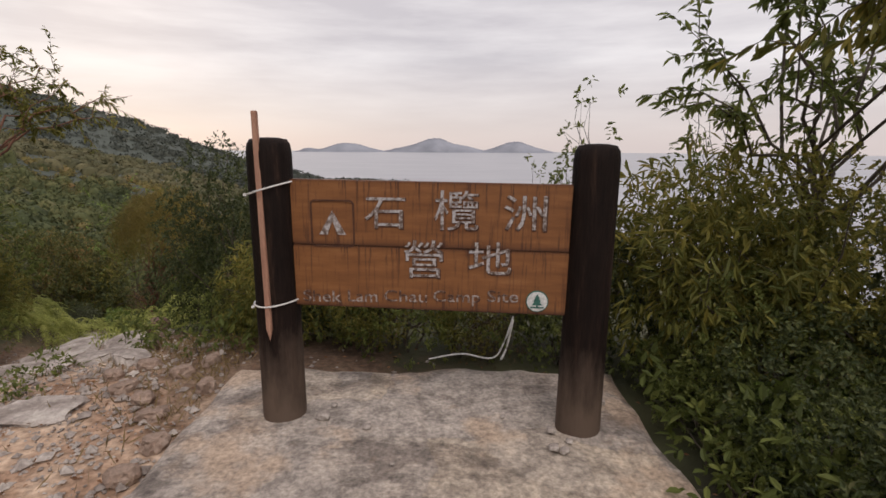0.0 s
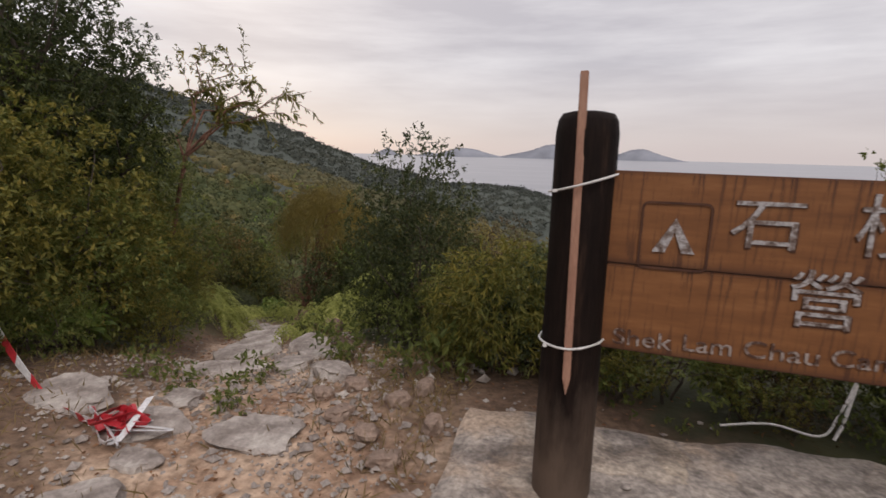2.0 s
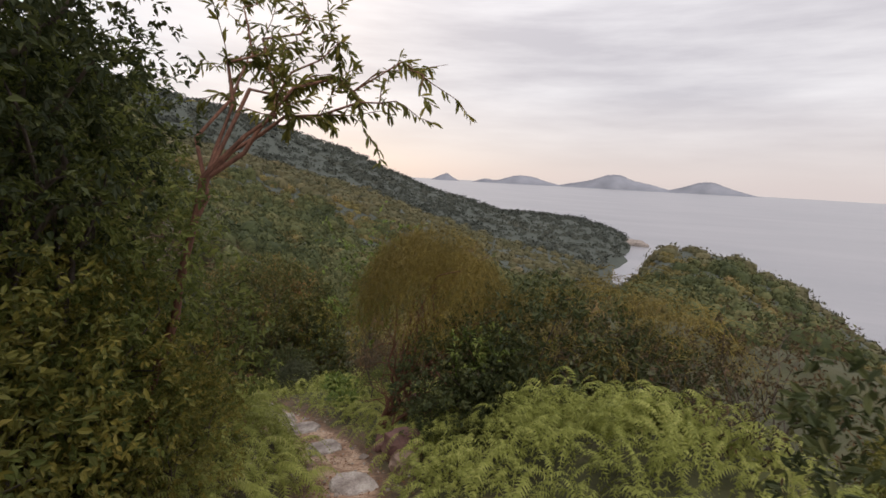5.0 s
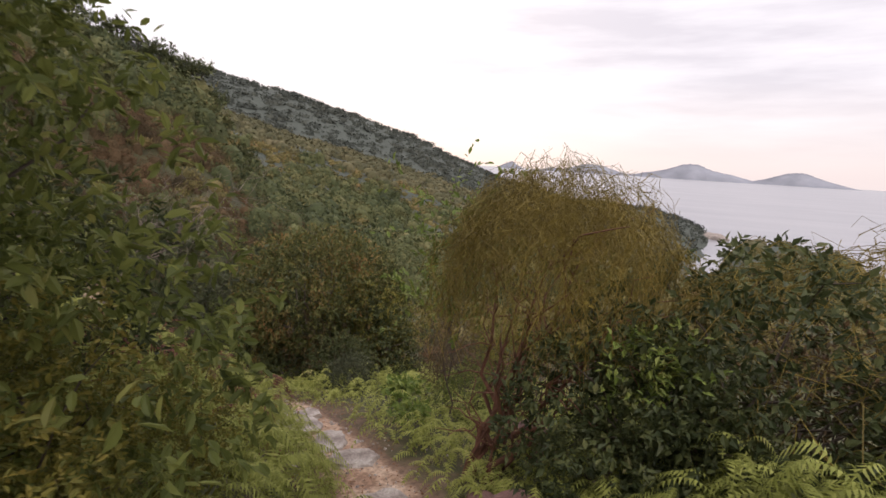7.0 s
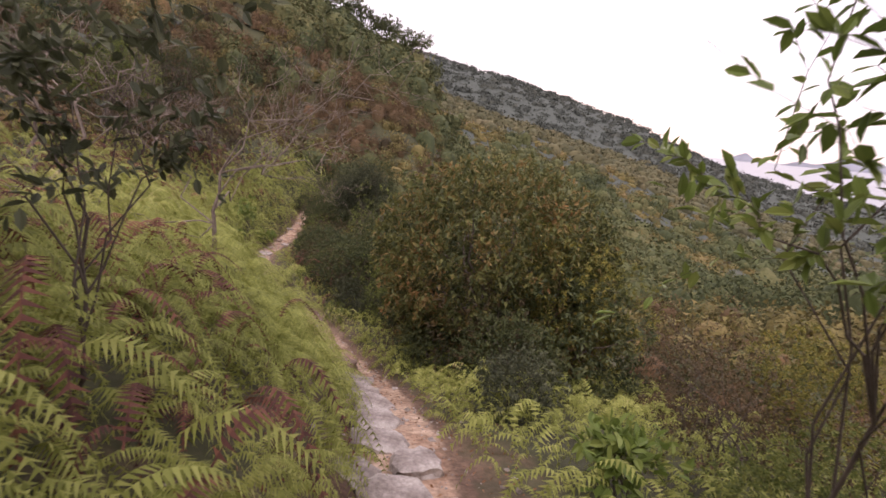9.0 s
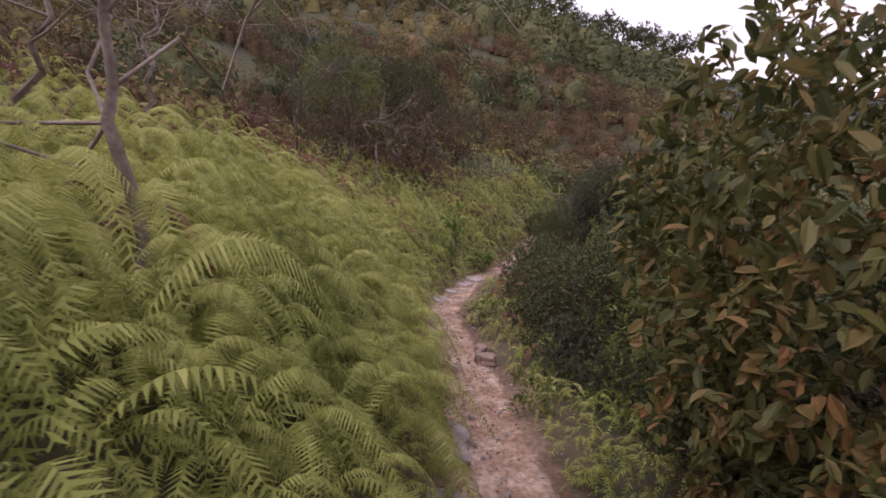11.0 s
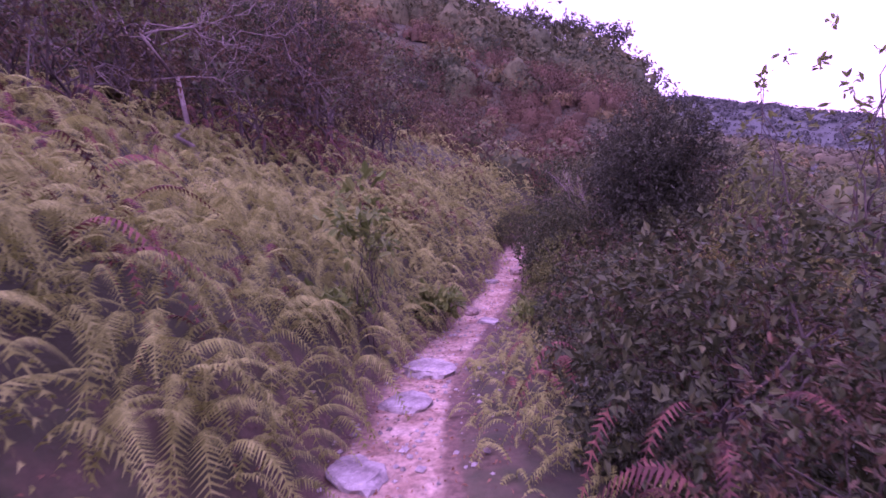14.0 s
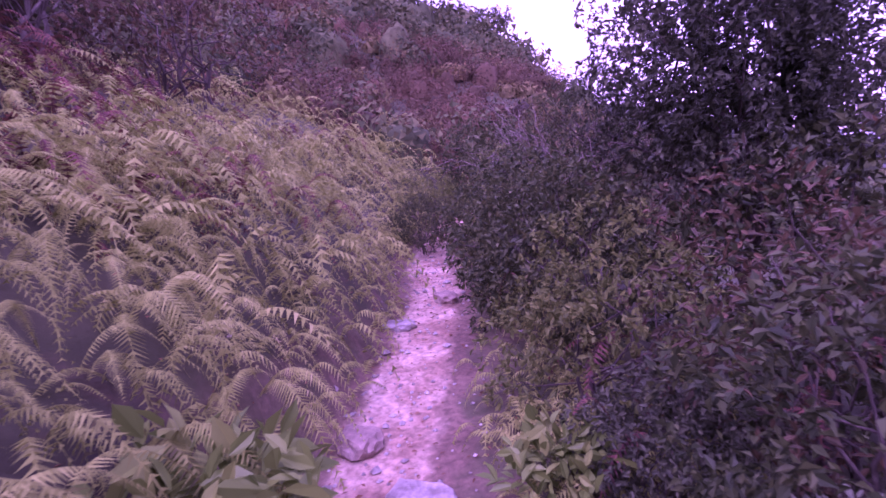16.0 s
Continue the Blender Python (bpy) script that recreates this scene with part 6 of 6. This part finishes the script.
bare_tree(7, -25.4, 18.0, 2.4, 0.6, "bare leaning branch among the bushes")

# ---- ferns ----
def fern_bed(name, label, seed, n, s0, s1, inner, outer, size, mat, side=1, toward=0.7, thin=None, loft=0.0, stations=24):
    """Ferns on one side of the trail, between two distances from it, leaning over it."""
    rng = np.random.default_rng(seed)
    s = rng.uniform(s0, s1, n)
    d = inner + (outer - inner) * rng.uniform(0, 1, n) ** 0.8
    x, y = along_trail(s, d * side)
    if thin is not None:
        keep = thin(s, d, rng)
        x, y, s, d = x[keep], y[keep], s[keep], d[keep]
    n = len(x)
    hx, hy = along_trail(s, np.zeros(n))
    to = np.arctan2(hy - y, hx - x)
    heading = to + rng.normal(0, 1.7 - toward, n)
    L = size * rng.uniform(0.5, 1.45, n)
    z = height(x, y) + rng.uniform(0, 1, n) * loft - 0.03
    # mounds and hollows
    z += (0.17 * (waves(x, y, 1.6) + 0.6) + 0.13 * waves(x + 3, y, 3.3)) * np.clip(d - inner + 0.15, 0, 1)
    return tagged(new(name, np_mesh(name, *fronds(np.stack([x, y, z], -1), heading, L, rng, stations), mat)), label, "ferns", kind="stuff")


def gap_for_trees(s, d, rng):
    return rng.uniform(0, 1, len(s)) < np.where(d > 3.2, 0.75, 1.0)


fern_bed("fern_bank", "thick bank of arching yellow-green ferns beside the path", 51, 3800, 12.3, 22.5, 0.40, 5.0, 0.40, FERN, 1, 0.6, gap_for_trees, 0.28, 26)
fern_bed("fern_bank", "steep bank of arching yellow-green ferns above the path", 52, 3300, 21.5, 34.5, 0.36, 5.2, 0.42, FERN, 1, 0.6, gap_for_trees, 0.42, 42)
fern_bed("fern_bank", "steep bank of arching yellow-green ferns above the path", 53, 2000, 34.0, 46.0, 0.36, 6.0, 0.46, FERN, 1, 0.6, gap_for_trees, 0.42, 16)
fern_bed("fern_bank", "dense lower fronds of the fern bank at the path's edge", 58, 5600, 12.2, 42.0, 0.30, 2.4, 0.31, FERN, 1, 0.75, None, 0.24, 24)
fern_bed("fern_patch", "low patch of bright ferns below the path", 54, 4600, 10.2, 22.0, 0.42, 5.0, 0.34, FERN, -1, 0.2, None, 0.14, 16)
fern_bed("fern_patch", "low ferns at the foot of the bushes", 55, 2600, 18.5, 40.0, 0.44, 1.5, 0.22, FERN, -1, 0.4, None, 0.10, 18)
fern_bed("withered_ferns", "brown withered ferns in the green bank", 56, 3600, 13.8, 44.0, 0.6, 5.2, 0.42, DEAD_FERN, 1, 0.3, lambda s, d, r: np.sin(s * 1.3) + np.cos(d * 2.1 + s) + 0.12 * (d - 2) > 0.75, 0.50)


def near_fronds():
    """The nearest fronds, with finer leaflets."""
    rng = np.random.default_rng(57)
    n = 420
    s = np.concatenate([rng.uniform(15.5, 20, 130), rng.uniform(22.0, 34.5, 290)])
    d = 0.5 + rng.uniform(0, 1, n) ** 0.9 * 1.5
    x, y = along_trail(s, d)
    hx, hy = along_trail(s, d * 0)
    heading = np.arctan2(hy - y, hx - x) + rng.normal(0, 1.1, n)
    z = height(x, y) + rng.uniform(0.2, 0.46, n)
    me = np_mesh("large_fern_fronds", *fronds(np.stack([x, y, z], -1), heading, rng.uniform(0.28, 0.44, n), rng, 46, 1.3, 1.95, 0.11), FERN)
    tagged(new("large_fern_fronds", me), "large comb-like fern fronds arching over the path", "ferns", kind="stuff")


near_fronds()
fern_bed("fern_bank", "deep mass of pale arching ferns on the steep bank", 60, 1700, 20.5, 27.0, 0.45, 3.0, 0.44, FERN, 1, 0.55, None, 0.62, 46)
fern_bed("withered_ferns", "dark reddish withered ferns in a hollow of the bank", 74, 170, 15.8, 18.8, 0.7, 2.6, 0.36, DEAD_FERN, 1, 0.3, None, 0.45, 24)
fern_bed("withered_ferns", "red and purple withered ferns along the top of the bank", 75, 1500, 23.5, 38.0, 1.7, 4.6, 0.40, DEAD_FERN, 1, 0.3, lambda s, d, r: np.sin(s * 0.9 + 1) + np.sin(d * 2.6 + s * 0.5) > 0.2, 0.62, 24)
fern_bed("withered_ferns", "scattered red withered ferns below the path", 76, 150, 24.0, 37.0, 0.7, 2.2, 0.34, DEAD_FERN, -1, 0.3, None, 0.65, 24)
fern_bed("fern_patch", "bright green ferns mounding up below the path", 59, 1500, 12.4, 16.0, 0.6, 3.4, 0.32, FERN, -1, 0.2, None, 0.34, 20)


# ---- undergrowth, scrub and woods, farther off ----
def mounds(spots, z, rng, share, sides=7, rings=2):
    """The closed inner mass of each shrub: an uneven dome."""
    n = len(spots)
    ang = np.arange(sides) / sides * 2 * np.pi
    vs = []
    for k in range(rings + 1):
        lift = (k / (rings + 0.6)) * math.pi / 2
        rad = spots[:, 2, None] * math.cos(lift) * share * rng.uniform(0.8, 1.2, (n, sides))
        up = spots[:, 3, None] * (math.sin(lift) * share * rng.uniform(0.8, 1.2, (n, sides)) + 0.18 - (0.5 if k == 0 else 0))
        vs.append(np.stack([spots[:, 0, None] + rad * np.cos(ang), spots[:, 1, None] + rad * np.sin(ang), z[:, None] + up], -1))
    vs.append(np.stack([spots[:, 0], spots[:, 1], z + spots[:, 3] * (share + 0.18)], -1)[:, None])
    v = np.concatenate(vs, 1)
    f = []
    for k in range(rings):
        for j in range(sides):
            p, q, r, s = k * sides + j, k * sides + (j + 1) % sides, (k + 1) * sides + (j + 1) % sides, (k + 1) * sides + j
            f += [(p, q, r), (p, r, s)]
    top = (rings + 1) * sides
    f += [(rings * sides + j, rings * sides + (j + 1) % sides, top) for j in range(sides)]
    f = np.array(f)[None] + (np.arange(n) * v.shape[1])[:, None, None]
    return v.reshape(-1, 3), f.reshape(-1, 3)


def thicket(name, label, seed, spots, mat, per, leaf, width=0.26, lump=0.35, core=0.62, rings=2):
    """Many shrubs too tangled to count; spots are rows of x, y, radius, height."""
    rng = np.random.default_rng(seed)
    spots = np.asarray(spots, float)
    z = height(spots[:, 0], spots[:, 1])
    n = len(spots)
    d = unit(rng.normal(0, 1, (n, per, 3)))
    d[..., 2] = np.abs(d[..., 2]) * 1.0 - 0.25 * (rng.uniform(0, 1, (n, per)) < 0.35)
    r = rng.uniform((core * 0.9) ** 2, 1.0, (n, per)) ** 0.5
    knob = unit(rng.normal(0, 1, (n, 5, 3)))
    swell = 1 + lump * (np.max(np.einsum("npc,nkc->npk", d, knob), -1) - 0.7) * 2
    p = d * (r * swell)[..., None]
    p *= np.stack([spots[:, 2], spots[:, 2], spots[:, 3]], -1)[:, None]
    p += np.stack([spots[:, 0], spots[:, 1], z + spots[:, 3] * 0.18], -1)[:, None]
    p = p.reshape(-1, 3)
    way = rng.normal(0, 1, p.shape) + d.reshape(-1, 3) * 0.5
    L = np.repeat(leaf * spots[:, 2] ** 0.3, per) * rng.uniform(0.6, 1.3, len(p))
    mass = join([mounds(spots, z, rng, core, 7 if rings > 1 else 6, rings), chips(p, way, L, L * width, rng, d.reshape(-1, 3))])
    return tagged(new(name, np_mesh(name, *mass, mat, True)), label, "undergrowth", kind="stuff")


def strew(seed, n, s0, s1, d0, d1, side, r0, r1, tall=0.9):
    rng = np.random.default_rng(seed)
    s, d = rng.uniform(s0, s1, n), rng.uniform(d0, d1, n)
    x, y = along_trail(s, d * side)
    r = rng.uniform(r0, r1, n)
    keep = (np.abs(trail(x, y)[0]) > d0 - 0.3) & ((d0 > 0) | (s > 42))
    return np.stack([x, y, r, r * tall * rng.uniform(0.7, 1.4, n)], -1)[keep]


def wedge(seed, n, az0, az1, near, far, r0, r1, tall=0.9, clear=6.0, clump=0):
    rng = np.random.default_rng(seed)
    a = np.radians(rng.uniform(az0, az1, n))
    dist = np.sqrt(rng.uniform(near ** 2, far ** 2, n))
    x, y = HUB[0] + dist * np.sin(a), HUB[1] + dist * np.cos(a)
    r = rng.uniform(r0, r1, n)
    d, s, _ = trail(x, y)
    keep = ((np.abs(d) > clear) | (s > 43)) & (height(x, y) > -44)
    if clump:
        keep &= clump * (waves(x, y, 0.055) + 0.5 * waves(x + 40, y, 0.14)) > rng.normal(-0.12, 0.12, n)
    return np.stack([x, y, r, r * tall * rng.uniform(0.7, 1.4, n)], -1)[keep]


thicket("undergrowth", "tangled reddish brown undergrowth on the upper slope", 61, strew(61, 420, 14, 50, 4.6, 13.0, 1, 0.4, 0.95, 1.0), BRUSH, 480, 0.078, 0.3, 0.5, 0.4)
thicket("undergrowth", "dense green undergrowth on the upper slope", 62, strew(62, 130, 10, 50, 4.6, 14.0, 1, 0.6, 1.2, 1.2), LEAF_DARK, 800, 0.085, 0.3, 0.5, 0.4)
thicket("undergrowth", "rusty undergrowth falling away below the path", 63, strew(63, 200, 19, 50, 3.2, 13.0, -1, 0.4, 0.9, 0.8), BRUSH, 380, 0.070, 0.3, 0.5, 0.42)
thicket("undergrowth", "dark bushes falling away below the path", 64, strew(64, 60, 19, 50, 4.2, 14.0, -1, 0.6, 1.1, 0.8), LEAF_DARK, 600, 0.085, 0.3, 0.5, 0.4)
thicket("undergrowth", "mixed bushes closing the view where the path bends away", 72, np.concatenate([strew(72, 240, 41, 66, 0, 15, 1, 0.5, 1.1, 0.9), strew(73, 130, 41, 64, 0, 7, -1, 0.5, 1.0, 0.8), strew(77, 130, 43, 58, 0, 6.5, 1, 0.6, 1.2, 0.9)]), BRUSH, 420, 0.09, 0.3, 0.5, 0.4)
thicket("hillside_scrub", "olive and brown scrub covering the hillside", 65, wedge(65, 1700, -110, 45, 10, 48, 0.5, 1.2, 0.65, 4.5, -1), SCRUB, 170, 0.17, 0.34, 0.5, 0.5)
thicket("hillside_scrub", "dark green bushes dotted over the hillside", 66, wedge(66, 620, -110, 45, 13, 50, 0.8, 1.9, 1.0, 5.5, 1), WOODS, 320, 0.18, 0.34, 0.5, 0.5)
thicket("woods", "dark evergreen trees on the near hill", 67, wedge(67, 760, -104, -49, 42, 84, 1.0, 2.1, 1.1, 20), WOODS, 170, 0.30, 0.34, 0.6, 0.55)
thicket("woods", "wooded slopes falling to the sea", 68, wedge(68, 2300, -60, 45, 45, 130, 1.4, 3.0, 0.85, 20, 1), WOODS, 90, 0.40, 0.36, 0.5, 0.6)
thicket("woods", "paler scrub patches on the wooded slopes", 69, wedge(69, 1900, -60, 40, 45, 140, 1.2, 2.4, 0.45, 20, -1), SCRUB, 70, 0.36, 0.36, 0.4, 0.6)
# the two farthest layers use the woods colours that hold painted haze
thicket("distant_woods", "wooded spur above the bay, haze put into its colour", 70, wedge(70, 2600, -100, 30, 130, 260, 2.2, 4.4, 0.45, 20), MID_WOODS, 24, 0.6, 0.4, 0.3, 0.6)
thicket("distant_woods", "blue-green woods on the far ridge, haze put into their colour", 71, wedge(71, 4600, -105, 6, 255, 470, 3.0, 5.6, 0.36, 20), FAR_WOODS, 20, 0.8, 0.42, 0.3, 0.45, 1)

# pale rocks at the tip of the cape
for x, y, r in [(9, 415, 5), (13, 412, 3.5), (3, 420, 5), (17, 410, 2.5)]:
    ob = new("shore_rock", boulder(x, r * 1.6, r, r * 0.9, STONE, 0.8, 2))
    ob.location = (x, y, -45.2)
    tagged(ob, "pale bare rock at the tip of the wooded cape", "rock", "rocks at the waterline")
